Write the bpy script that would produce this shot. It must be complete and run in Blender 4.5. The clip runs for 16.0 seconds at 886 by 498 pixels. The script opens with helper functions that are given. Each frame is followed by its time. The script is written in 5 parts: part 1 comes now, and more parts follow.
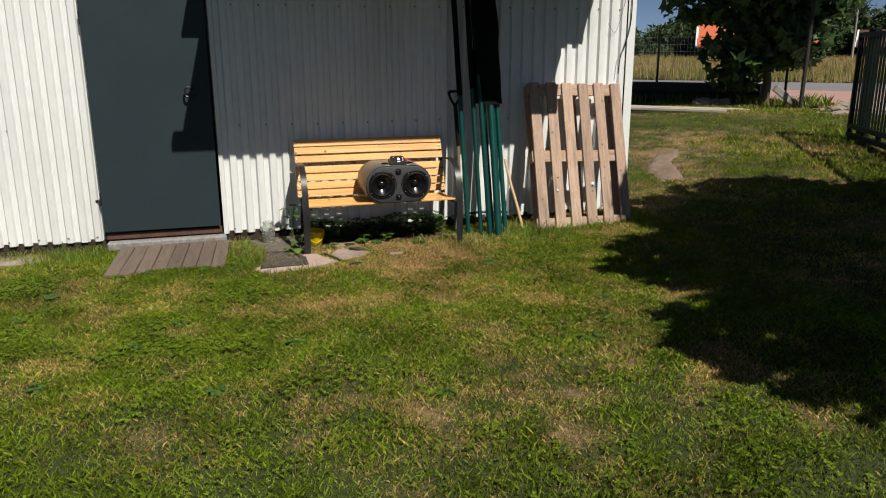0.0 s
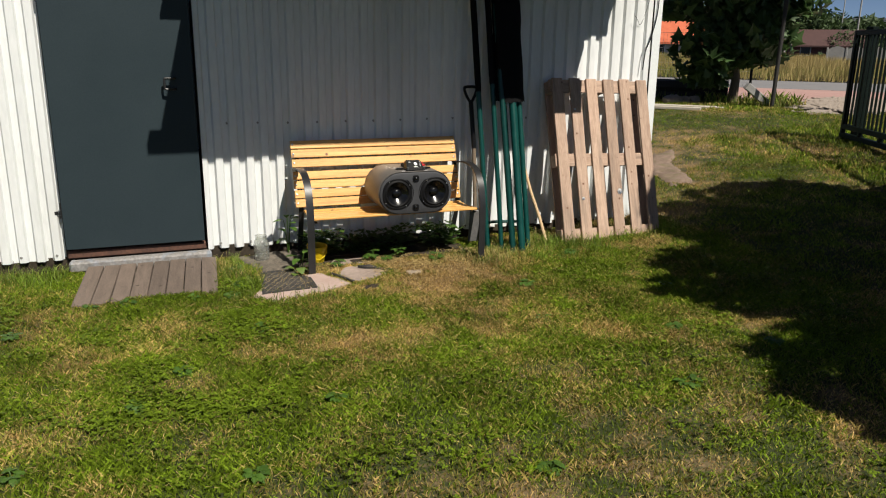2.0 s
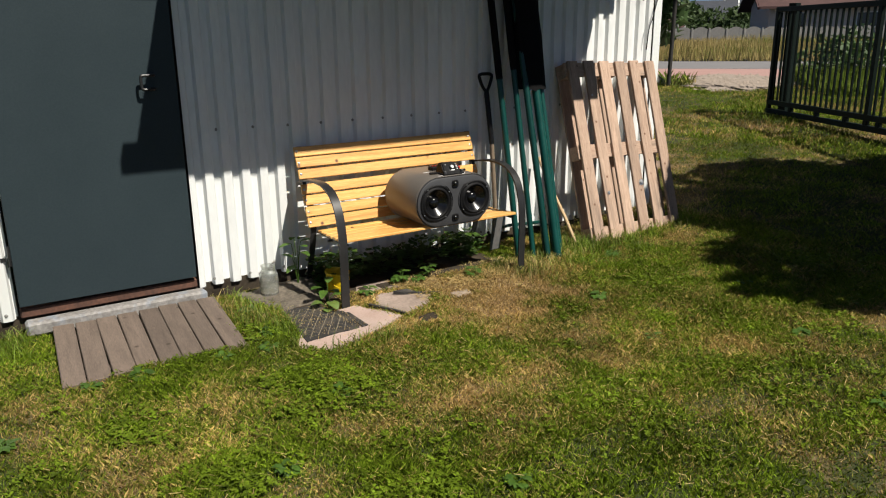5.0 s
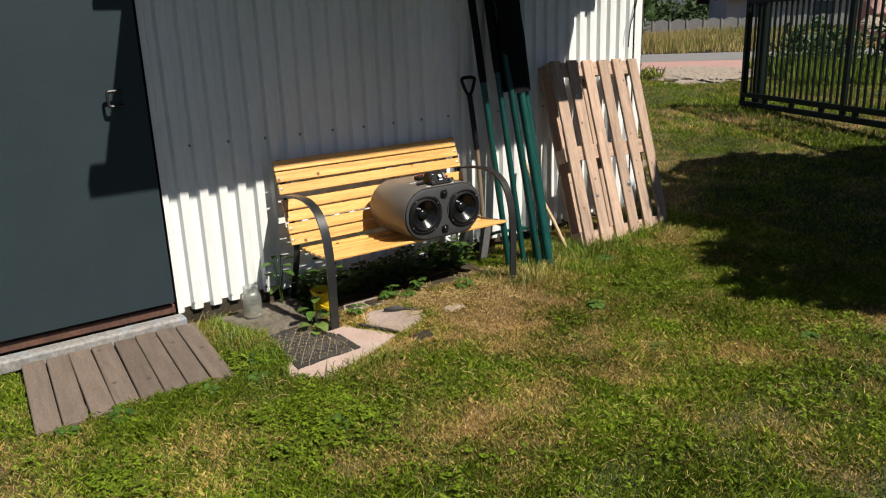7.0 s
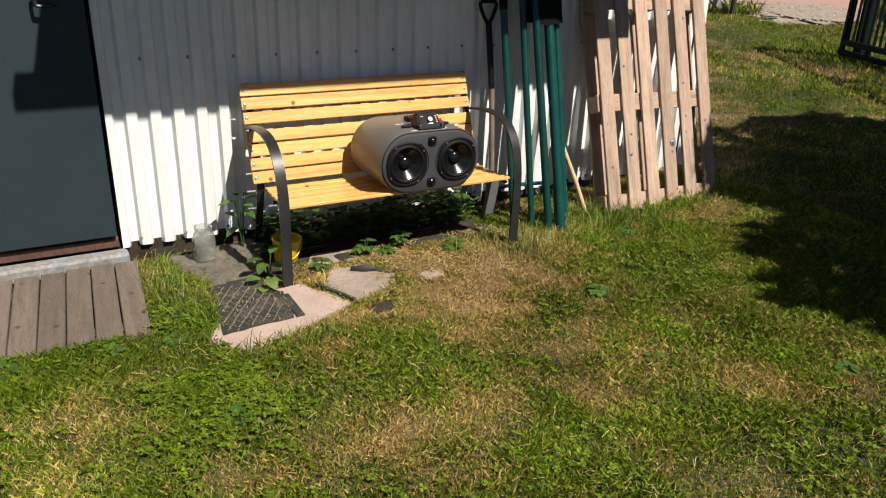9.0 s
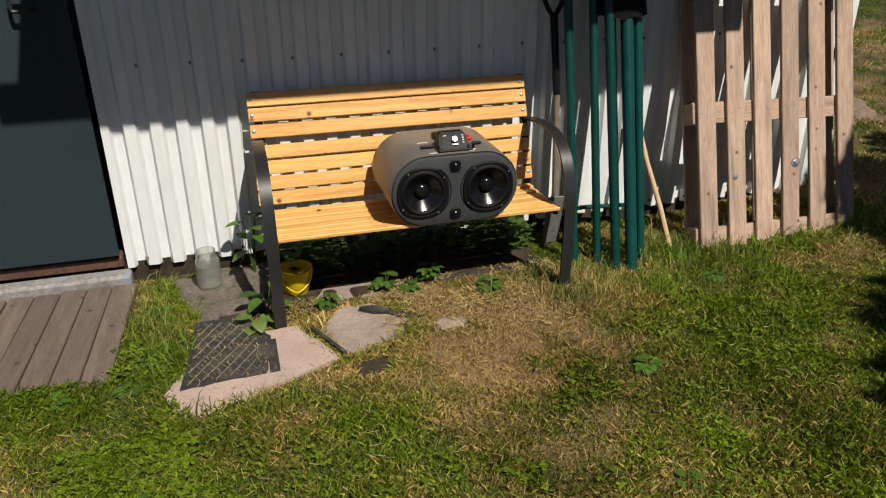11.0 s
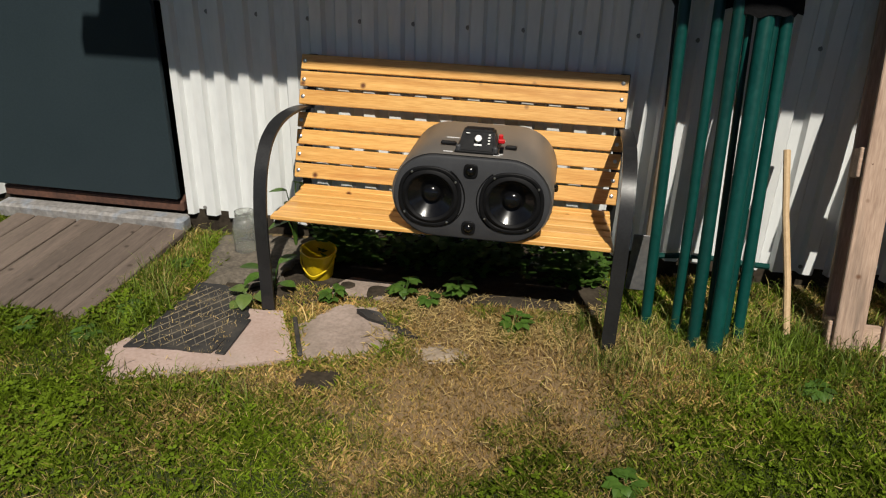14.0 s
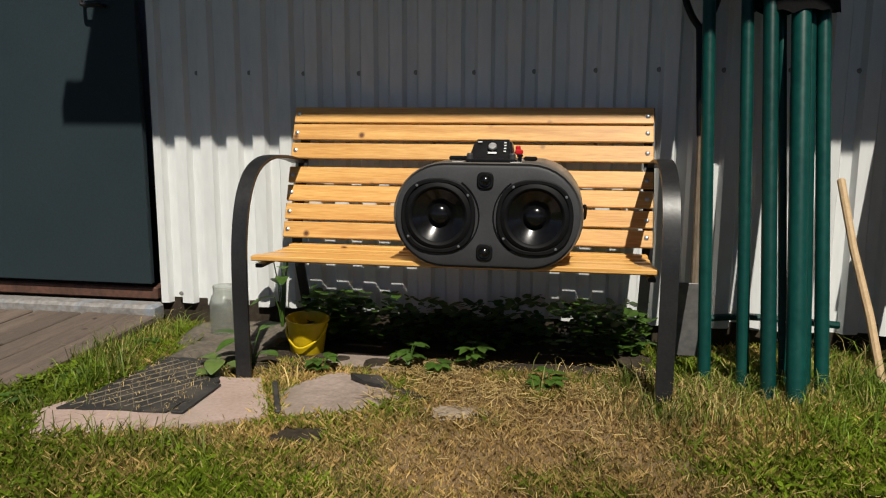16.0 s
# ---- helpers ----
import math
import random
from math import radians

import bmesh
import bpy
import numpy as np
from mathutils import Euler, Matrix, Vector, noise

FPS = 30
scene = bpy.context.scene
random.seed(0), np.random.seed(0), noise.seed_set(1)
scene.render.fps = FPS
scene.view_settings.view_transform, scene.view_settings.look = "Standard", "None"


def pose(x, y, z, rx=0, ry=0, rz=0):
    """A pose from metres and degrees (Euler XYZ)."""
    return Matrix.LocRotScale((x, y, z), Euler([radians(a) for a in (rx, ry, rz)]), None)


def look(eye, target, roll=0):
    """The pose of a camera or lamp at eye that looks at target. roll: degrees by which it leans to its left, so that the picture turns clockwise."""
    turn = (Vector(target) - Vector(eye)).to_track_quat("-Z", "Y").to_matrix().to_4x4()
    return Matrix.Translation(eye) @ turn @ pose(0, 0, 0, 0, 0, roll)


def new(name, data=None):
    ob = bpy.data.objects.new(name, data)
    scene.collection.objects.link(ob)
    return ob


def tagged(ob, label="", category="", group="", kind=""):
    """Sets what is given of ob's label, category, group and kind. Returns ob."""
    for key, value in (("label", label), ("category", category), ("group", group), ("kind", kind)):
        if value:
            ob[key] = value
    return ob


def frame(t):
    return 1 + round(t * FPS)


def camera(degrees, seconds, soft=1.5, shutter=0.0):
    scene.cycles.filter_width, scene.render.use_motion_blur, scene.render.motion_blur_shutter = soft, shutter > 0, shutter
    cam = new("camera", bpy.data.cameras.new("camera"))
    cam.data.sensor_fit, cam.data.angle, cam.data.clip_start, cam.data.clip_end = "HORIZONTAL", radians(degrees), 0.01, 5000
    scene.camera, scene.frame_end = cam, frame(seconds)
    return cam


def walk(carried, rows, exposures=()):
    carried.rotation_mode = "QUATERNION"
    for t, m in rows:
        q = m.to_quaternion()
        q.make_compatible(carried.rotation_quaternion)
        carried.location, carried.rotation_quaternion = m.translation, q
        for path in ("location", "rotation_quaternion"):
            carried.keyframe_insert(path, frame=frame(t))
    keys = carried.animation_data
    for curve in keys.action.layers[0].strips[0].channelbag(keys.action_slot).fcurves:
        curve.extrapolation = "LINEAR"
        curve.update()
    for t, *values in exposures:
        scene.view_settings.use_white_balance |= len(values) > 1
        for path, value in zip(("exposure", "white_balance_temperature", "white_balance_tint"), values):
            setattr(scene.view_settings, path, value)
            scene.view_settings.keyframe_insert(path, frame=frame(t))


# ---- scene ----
cam = camera(61.1, 16.0, soft=1.15)
PATH = [
    (0, (0.036, -6.186, 1.495), (0.566, -4.325, 0.99), -0.2),
    (0.5, (-0.027, -5.955, 1.47), (0.438, -4.075, 0.969), -1.0),
    (1, (-0.064, -5.729, 1.468), (0.417, -3.862, 0.937), -0.5),
    (1.5, (-0.163, -5.524, 1.489), (0.414, -3.687, 0.949), 1.3),
    (2, (-0.338, -5.299, 1.474), (0.357, -3.498, 0.952), 0.8),
    (2.5, (-0.448, -5.072, 1.455), (0.169, -3.255, 0.895), -0.1),
    (3, (-0.548, -4.862, 1.442), (0.132, -3.073, 0.862), 1.1),
    (3.5, (-0.734, -4.683, 1.452), (0.161, -2.977, 0.914), 2.3),
    (4, (-0.927, -4.49, 1.444), (0.038, -2.824, 0.902), -0.7),
    (4.2, (-0.953, -4.387, 1.427), (0.012, -2.721, 0.884), -0.7),
    (6.3, (-1.243, -3.874, 1.434), (-0.018, -2.387, 0.896), -0.7),
    (6.5, (-1.222, -3.859, 1.437), (-0.016, -2.354, 0.907), -1.6),
    (7, (-1.064, -3.858, 1.458), (0.051, -2.292, 0.905), -2.1),
    (7.5, (-0.891, -3.883, 1.446), (0.147, -2.272, 0.874), -2.3),
    (8, (-0.738, -3.779, 1.455), (0.303, -2.198, 0.81), 0.6),
    (8.2, (-0.665, -3.709, 1.453), (0.366, -2.13, 0.788), 1.2),
    (10.3, (0.186, -3.397, 1.556), (0.852, -1.718, 0.697), 2.4),
    (10.5, (0.259, -3.314, 1.567), (0.937, -1.625, 0.738), 3.6),
    (11, (0.483, -3.226, 1.54), (0.975, -1.48, 0.697), -0.4),
    (11.5, (0.817, -3.172, 1.524), (1.002, -1.362, 0.693), -1.9),
    (12, (1.003, -3.083, 1.514), (1.169, -1.28, 0.664), -0.4),
    (12.5, (1.119, -2.95, 1.505), (1.291, -1.162, 0.626), 3.1),
    (13, (1.232, -2.866, 1.487), (1.285, -1.089, 0.571), -0.4),
    (13.5, (1.436, -2.836, 1.463), (1.178, -1.08, 0.542), -0.8),
    (14, (1.549, -2.805, 1.435), (1.263, -1.034, 0.551), 1.7),
    (14.5, (1.503, -2.685, 1.279), (1.24, -0.878, 0.463), 2.0),
    (15, (1.483, -2.632, 1.021), (1.193, -0.737, 0.452), 1.7),
    (15.5, (1.48, -2.629, 0.842), (1.151, -0.699, 0.435), 2.0),
    (16, (1.5, -2.615, 0.762), (1.171, -0.669, 0.438), 0.3),
]
walk(cam, [(t, look(eye, target, roll)) for t, eye, target, roll in PATH],
     exposures=[(0.0, 0.24), (0.6, 0.42), (1.5, 0.4), (3.0, 0.48), (7.0, 0.58), (8.0, 0.66), (10.5, 0.33), (12.0, 0.05), (14.0, 0.05), (16.0, 0.02)])

# ---- light ----
SUN_WAY = Vector((0.34, -1.0, 1.35)).normalized()
world = bpy.data.worlds.new("sky")
scene.world = world
world.use_nodes = True
wn = world.node_tree
sky = wn.nodes.new("ShaderNodeTexSky")
sky.sky_type, sky.sun_disc = "NISHITA", False
sky.sun_elevation = math.asin(SUN_WAY.z)
sky.sun_rotation = math.atan2(SUN_WAY.x, SUN_WAY.y)
sky.air_density, sky.dust_density, sky.ozone_density = 0.32, 0.25, 1.6
wn.nodes["Background"].inputs["Strength"].default_value = 0.05
wn.links.new(sky.outputs["Color"], wn.nodes["Background"].inputs["Color"])
sun = new("sun", bpy.data.lights.new("sun", "SUN"))
sun.data.energy, sun.data.angle, sun.data.color = 5.0, radians(0.55), (1.0, 0.94, 0.83)
sun.matrix_world = look(SUN_WAY * 30, (0, 0, 0))


# ---- materials ----
def surf(name, c1, c2, scale=8.0, rough=0.6, bump=0.15, metal=0.0, stretch=(1, 1, 1), fine=60.0, stain=None, amount=0.35,
         vary=0.0, coat=0.0, translucent=0.0, knots=0.0, knot_colour=(0.12, 0.04, 0.012)):
    """A surface with broad and fine variation of colour, roughness and relief. stain: a third colour in patches."""
    m = bpy.data.materials.new(name)
    m.use_nodes = True
    nt = m.node_tree
    N, L = nt.nodes, nt.links
    p = N["Principled BSDF"]
    tc = N.new("ShaderNodeTexCoord")
    mp = N.new("ShaderNodeMapping")
    mp.inputs["Scale"].default_value = stretch
    L.new(tc.outputs["Object"], mp.inputs["Vector"])
    vec = mp.outputs["Vector"]
    info = N.new("ShaderNodeObjectInfo")
    if vary:
        off = N.new("ShaderNodeVectorMath")
        off.operation = "MULTIPLY_ADD"
        comb = N.new("ShaderNodeCombineXYZ")
        for k in range(3):
            L.new(info.outputs["Random"], comb.inputs[k])
        L.new(comb.outputs[0], off.inputs[0])
        off.inputs[1].default_value = (37, 53, 71)
        L.new(vec, off.inputs[2])
        vec = off.outputs[0]
    big = N.new("ShaderNodeTexNoise")
    big.inputs["Scale"].default_value, big.inputs["Detail"].default_value, big.inputs["Roughness"].default_value = scale, 5, 0.6
    L.new(vec, big.inputs["Vector"])
    small = N.new("ShaderNodeTexNoise")
    small.inputs["Scale"].default_value, small.inputs["Detail"].default_value = fine, 3
    L.new(vec, small.inputs["Vector"])
    add = N.new("ShaderNodeMath")
    add.operation = "MULTIPLY_ADD"
    L.new(small.outputs["Fac"], add.inputs[0])
    add.inputs[1].default_value = 0.5
    half = N.new("ShaderNodeMath")
    half.operation = "MULTIPLY"
    half.inputs[1].default_value = 0.5
    L.new(big.outputs["Fac"], half.inputs[0])
    L.new(half.outputs[0], add.inputs[2])
    ramp = N.new("ShaderNodeValToRGB")
    ramp.color_ramp.elements[0].position, ramp.color_ramp.elements[1].position = 0.32, 0.68
    ramp.color_ramp.elements[0].color, ramp.color_ramp.elements[1].color = (*c1, 1), (*c2, 1)
    L.new(add.outputs[0], ramp.inputs["Fac"])
    col = ramp.outputs["Color"]
    if stain:
        sp = N.new("ShaderNodeTexNoise")
        sp.inputs["Scale"].default_value, sp.inputs["Detail"].default_value = scale * 0.7, 6
        sh = N.new("ShaderNodeVectorMath")
        sh.inputs[1].default_value = (13.1, 4.7, 9.3)
        L.new(vec, sh.inputs[0])
        L.new(sh.outputs[0], sp.inputs["Vector"])
        r2 = N.new("ShaderNodeValToRGB")
        r2.color_ramp.elements[0].position, r2.color_ramp.elements[1].position = 0.52, 0.75
        L.new(sp.outputs["Fac"], r2.inputs["Fac"])
        fm = N.new("ShaderNodeMath")
        fm.operation = "MULTIPLY"
        fm.inputs[1].default_value = amount
        L.new(r2.outputs["Color"], fm.inputs[0])
        mx = N.new("ShaderNodeMix")
        mx.data_type = "RGBA"
        L.new(fm.outputs[0], mx.inputs["Factor"])
        L.new(col, mx.inputs["A"])
        mx.inputs["B"].default_value = (*stain, 1)
        col = mx.outputs["Result"]
    if knots:
        vo = N.new("ShaderNodeTexVoronoi")
        vo.inputs["Scale"].default_value = knots
        ob_vec = N.new("ShaderNodeVectorMath")
        ob_vec.operation = "ADD"
        sc = N.new("ShaderNodeVectorMath")
        sc.operation = "SCALE"
        sc.inputs["Scale"].default_value = 41.0
        cv = N.new("ShaderNodeCombineXYZ")
        for k in range(3):
            L.new(info.outputs["Random"], cv.inputs[k])
        L.new(cv.outputs[0], sc.inputs[0])
        L.new(tc.outputs["Object"], ob_vec.inputs[0])
        L.new(sc.outputs[0], ob_vec.inputs[1])
        L.new(ob_vec.outputs[0], vo.inputs["Vector"])
        kr = N.new("ShaderNodeMapRange")
        kr.inputs["From Min"].default_value, kr.inputs["From Max"].default_value = 0.13, 0.05
        L.new(vo.outputs["Distance"], kr.inputs["Value"])
        km = N.new("ShaderNodeMix")
        km.data_type = "RGBA"
        L.new(kr.outputs[0], km.inputs["Factor"])
        L.new(col, km.inputs["A"])
        km.inputs["B"].default_value = (*knot_colour, 1)
        col = km.outputs["Result"]
    if vary:
        hs = N.new("ShaderNodeHueSaturation")
        mr = N.new("ShaderNodeMapRange")
        mr.inputs["To Min"].default_value, mr.inputs["To Max"].default_value = 1 - vary, 1 + vary
        L.new(info.outputs["Random"], mr.inputs["Value"])
        L.new(mr.outputs[0], hs.inputs["Value"])
        L.new(col, hs.inputs["Color"])
        col = hs.outputs["Color"]
    L.new(col, p.inputs["Base Color"])
    rr = N.new("ShaderNodeMapRange")
    rr.inputs["To Min"].default_value, rr.inputs["To Max"].default_value = max(0.02, rough - 0.1), min(1, rough + 0.1)
    L.new(add.outputs[0], rr.inputs["Value"])
    L.new(rr.outputs[0], p.inputs["Roughness"])
    p.inputs["Metallic"].default_value = metal
    p.inputs["Coat Weight"].default_value = coat
    bp = N.new("ShaderNodeBump")
    bp.inputs["Strength"].default_value, bp.inputs["Distance"].default_value = bump, 0.004
    L.new(add.outputs[0], bp.inputs["Height"])
    L.new(bp.outputs[0], p.inputs["Normal"])
    if translucent:
        tr = N.new("ShaderNodeBsdfTranslucent")
        L.new(col, tr.inputs["Color"])
        ms = N.new("ShaderNodeMixShader")
        ms.inputs["Fac"].default_value = translucent
        L.new(p.outputs[0], ms.inputs[1])
        L.new(tr.outputs[0], ms.inputs[2])
        L.new(ms.outputs[0], N["Material Output"].inputs["Surface"])
    return m


def plant(name, green, straw, blade=True):
    """Grass or turf that turns from green to straw where the mesh's 'dry' value is high."""
    m = surf(name, [c * 0.6 for c in green], [c * 1.4 for c in green], scale=3.0, rough=0.55 if blade else 0.95, bump=0.3 if not blade else 0.0,
             fine=90.0 if blade else 45.0)
    nt = m.node_tree
    N, L = nt.nodes, nt.links
    p = N["Principled BSDF"]
    col = p.inputs["Base Color"].links[0].from_socket
    at = N.new("ShaderNodeAttribute")
    at.attribute_name = "dry"
    no = N.new("ShaderNodeTexNoise")
    no.inputs["Scale"].default_value, no.inputs["Detail"].default_value = (130.0, 1) if blade else (60.0, 4)
    tc = N.new("ShaderNodeTexCoord")
    L.new(tc.outputs["Object"], no.inputs["Vector"])
    s1 = N.new("ShaderNodeMath")
    s1.operation = "ADD"
    L.new(at.outputs["Fac"], s1.inputs[0])
    L.new(no.outputs["Fac"], s1.inputs[1])
    r = N.new("ShaderNodeMapRange")
    r.inputs["From Min"].default_value, r.inputs["From Max"].default_value = 0.72, 1.12
    L.new(s1.outputs[0], r.inputs["Value"])
    mx = N.new("ShaderNodeMix")
    mx.data_type = "RGBA"
    L.new(r.outputs[0], mx.inputs["Factor"])
    L.new(col, mx.inputs["A"])
    mx.inputs["B"].default_value = (*straw, 1)
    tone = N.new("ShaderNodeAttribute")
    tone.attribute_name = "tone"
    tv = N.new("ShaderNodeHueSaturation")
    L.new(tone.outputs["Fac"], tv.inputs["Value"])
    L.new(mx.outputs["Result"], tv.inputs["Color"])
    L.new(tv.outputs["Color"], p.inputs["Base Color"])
    p.inputs["Specular IOR Level"].default_value = 0.25
    if blade:
        tr = N.new("ShaderNodeBsdfTranslucent")
        L.new(tv.outputs["Color"], tr.inputs["Color"])
        ms = N.new("ShaderNodeMixShader")
        ms.inputs["Fac"].default_value = 0.3
        L.new(p.outputs[0], ms.inputs[1])
        L.new(tr.outputs[0], ms.inputs[2])
        L.new(ms.outputs[0], N["Material Output"].inputs["Surface"])
    return m


M = {}
M["white_steel"] = surf("white_painted_steel", (0.645, 0.662, 0.662), (0.765, 0.78, 0.775), 3.0, 0.42, 0.08, stretch=(1, 1, 0.25), fine=40, stain=(0.40, 0.395, 0.35), amount=0.4)
M["trim"] = surf("white_flashing", (0.66, 0.685, 0.68), (0.77, 0.795, 0.79), 4.0, 0.4, 0.05)
M["door"] = surf("slate_grey_door_paint", (0.020, 0.031, 0.037), (0.027, 0.040, 0.047), 2.0, 0.5, 0.04, fine=120)
M["door"].node_tree.nodes["Principled BSDF"].inputs["Specular IOR Level"].default_value = 0.2
M["black_steel"] = surf("black_painted_steel", (0.012, 0.012, 0.013), (0.025, 0.025, 0.026), 12, 0.38, 0.06, fine=150)
M["galv"] = surf("zinc_plated_steel", (0.45, 0.45, 0.45), (0.62, 0.62, 0.62), 40, 0.35, 0.05, metal=0.9)
M["rust"] = surf("rusty_red_beam", (0.045, 0.022, 0.016), (0.13, 0.058, 0.036), 10, 0.8, 0.3, stain=(0.05, 0.03, 0.02))
M["sill"] = surf("weathered_pale_sill", (0.13, 0.122, 0.115), (0.32, 0.305, 0.29), 18, 0.85, 0.3, stain=(0.2, 0.27, 0.36), amount=0.6)
M["deck"] = surf("weathered_brown_board", (0.085, 0.064, 0.051), (0.165, 0.125, 0.10), 6, 0.85, 0.4, stretch=(6, 0.7, 6), fine=50, stain=(0.06, 0.045, 0.035), vary=0.16, knots=9.0, knot_colour=(0.05, 0.035, 0.025))
M["pine"] = surf("varnished_pine_slat", (0.53, 0.24, 0.05), (0.80, 0.48, 0.155), 5, 0.42, 0.08, stretch=(0.5, 9, 9), fine=34, stain=(0.34, 0.12, 0.022), amount=0.6, vary=0.12, coat=0.15, knots=9.0)
M["pallet"] = surf("weathered_pallet_wood", (0.27, 0.175, 0.125), (0.50, 0.36, 0.27), 5, 0.85, 0.4, stretch=(7, 7, 0.7), fine=30, stain=(0.15, 0.115, 0.09), amount=0.75, vary=0.16, knots=11.0, knot_colour=(0.14, 0.07, 0.04))
M["pallet_cross"] = surf("weathered_pallet_crosswood", (0.27, 0.175, 0.125), (0.50, 0.36, 0.27), 5, 0.85, 0.4, stretch=(0.7, 7, 7), fine=30, stain=(0.15, 0.115, 0.09), amount=0.75, vary=0.16)
M["green"] = surf("dark_green_coated_tube", (0.0012, 0.032, 0.027), (0.0025, 0.052, 0.043), 9, 0.36, 0.05, vary=0.15)
M["blade_steel"] = surf("dull_grey_steel", (0.09, 0.09, 0.092), (0.17, 0.165, 0.16), 14, 0.5, 0.1, stain=(0.10, 0.07, 0.05))
M["stick"] = surf("pale_wooden_stick", (0.38, 0.25, 0.13), (0.55, 0.4, 0.23), 12, 0.7, 0.2, stretch=(5, 5, 0.7))
M["slab"] = surf("pinkish_paving_slab", (0.33, 0.235, 0.195), (0.46, 0.35, 0.31), 6, 0.9, 0.35, fine=90, stain=(0.3, 0.26, 0.22), amount=0.5)
M["slab_grey"] = surf("greyish_paving_slab", (0.20, 0.155, 0.125), (0.38, 0.30, 0.26), 7, 0.9, 0.45, fine=80, stain=(0.16, 0.13, 0.1), amount=0.7)
M["rubber"] = surf("black_rubber", (0.014, 0.013, 0.013), (0.035, 0.033, 0.032), 14, 0.7, 0.3, stain=(0.12, 0.10, 0.075), amount=0.6)
M["chaff"] = surf("dry_chaff", (0.10, 0.085, 0.06), (0.33, 0.28, 0.20), 22, 0.95, 0.4)
# earth colour lowered to stand in for the deep shade under the bench
M["soil"] = surf("shade_darkened_soil", (0.020, 0.016, 0.012), (0.065, 0.052, 0.038), 12, 0.95, 0.6, stain=(0.10, 0.08, 0.055))
M["dirt"] = surf("grey_dry_dirt", (0.05, 0.042, 0.032), (0.17, 0.142, 0.11), 16, 0.95, 0.7, fine=70, stain=(0.05, 0.045, 0.03), amount=0.7)
M["screw_dark"] = surf("dull_dark_screw", (0.16, 0.16, 0.155), (0.28, 0.275, 0.26), 40, 0.6, 0.05, metal=0.3)
M["path_soil"] = surf("trodden_path_soil", (0.12, 0.082, 0.058), (0.23, 0.165, 0.125), 7, 0.95, 0.6, fine=40, stain=(0.10, 0.10, 0.03), amount=0.8)
M["yellow"] = surf("yellow_plastic", (0.60, 0.42, 0.004), (0.72, 0.52, 0.01), 9, 0.35, 0.03, stain=(0.35, 0.24, 0.03))
M["leaf"] = surf("green_weed_leaf", (0.04, 0.09, 0.012), (0.085, 0.165, 0.022), 12, 0.5, 0.2, translucent=0.3, vary=0.2)
M["leaf_pale"] = surf("pale_broad_leaf", (0.09, 0.15, 0.03), (0.16, 0.23, 0.05), 10, 0.5, 0.2, translucent=0.3)
M["tree_leaf"] = surf("tree_leaf", (0.035, 0.075, 0.02), (0.075, 0.13, 0.04), 3, 0.5, 0.1, translucent=0.25)
M["bark"] = surf("grey_brown_bark", (0.10, 0.075, 0.05), (0.22, 0.17, 0.12), 12, 0.9, 0.6, stretch=(2, 2, 0.6))
M["body"] = surf("warm_grey_satin_shell", (0.105, 0.094, 0.084), (0.135, 0.122, 0.11), 6, 0.4, 0.03, fine=200)
M["baffle"] = surf("dark_grey_front_panel", (0.035, 0.036, 0.04), (0.05, 0.051, 0.055), 12, 0.55, 0.08, fine=260)
M["gloss"] = surf("glossy_black_cone", (0.003, 0.003, 0.0035), (0.007, 0.007, 0.0075), 10, 0.2, 0.02)
M["mattblack"] = surf("matt_black_rubber", (0.0035, 0.0035, 0.004), (0.008, 0.008, 0.009), 20, 0.6, 0.05)
M["plastic"] = surf("black_plastic", (0.005, 0.005, 0.006), (0.011, 0.011, 0.012), 20, 0.35, 0.05)
# flat black that stands in for the canopy's shade on the poles
M["pole_shade"] = surf("black_pole_shade", (0.004, 0.004, 0.004), (0.009, 0.009, 0.010), 9, 0.95, 0.4, fine=160)
M["white"] = surf("white_print", (0.6, 0.6, 0.6), (0.72, 0.72, 0.72), 20, 0.6, 0.02)
M["red"] = surf("red_plastic", (0.45, 0.008, 0.012), (0.6, 0.015, 0.02), 20, 0.4, 0.02)
M["concrete"] = surf("grey_concrete", (0.24, 0.235, 0.225), (0.38, 0.37, 0.35), 3, 0.9, 0.3)
M["sand"] = surf("dry_sandy_soil", (0.20, 0.155, 0.11), (0.38, 0.31, 0.24), 9, 0.95, 0.6, fine=70, stain=(0.16, 0.12, 0.07), amount=0.6)
M["asphalt"] = surf("pale_asphalt", (0.14, 0.135, 0.14), (0.2, 0.195, 0.195), 1.5, 0.9, 0.3, fine=30)
M["pavers"] = surf("pinkish_pavers", (0.30, 0.17, 0.15), (0.40, 0.25, 0.22), 1.2, 0.9, 0.3, fine=14, stain=(0.3, 0.25, 0.22))
M["gravel"] = surf("pale_gravel", (0.19, 0.155, 0.125), (0.36, 0.30, 0.25), 4, 0.95, 0.6, fine=30)
M["roof_red"] = surf("orange_red_tiles", (0.42, 0.09, 0.04), (0.55, 0.15, 0.07), 2, 0.7, 0.2, fine=8)
M["roof_brown"] = surf("brown_tiles", (0.05, 0.024, 0.022), (0.085, 0.042, 0.038), 2, 0.7, 0.2, fine=8)
M["roof_dark"] = surf("dark_slate_roof", (0.03, 0.035, 0.045), (0.06, 0.065, 0.08), 2, 0.6, 0.2, fine=8)
M["render"] = surf("pale_wall_render", (0.5, 0.48, 0.44), (0.62, 0.6, 0.56), 2, 0.9, 0.1)
M["brick"] = surf("brown_red_wall", (0.16, 0.07, 0.06), (0.24, 0.11, 0.09), 2, 0.9, 0.2)
M["pane"] = surf("dark_window_glass", (0.02, 0.025, 0.03), (0.03, 0.035, 0.04), 3, 0.12, 0.0)
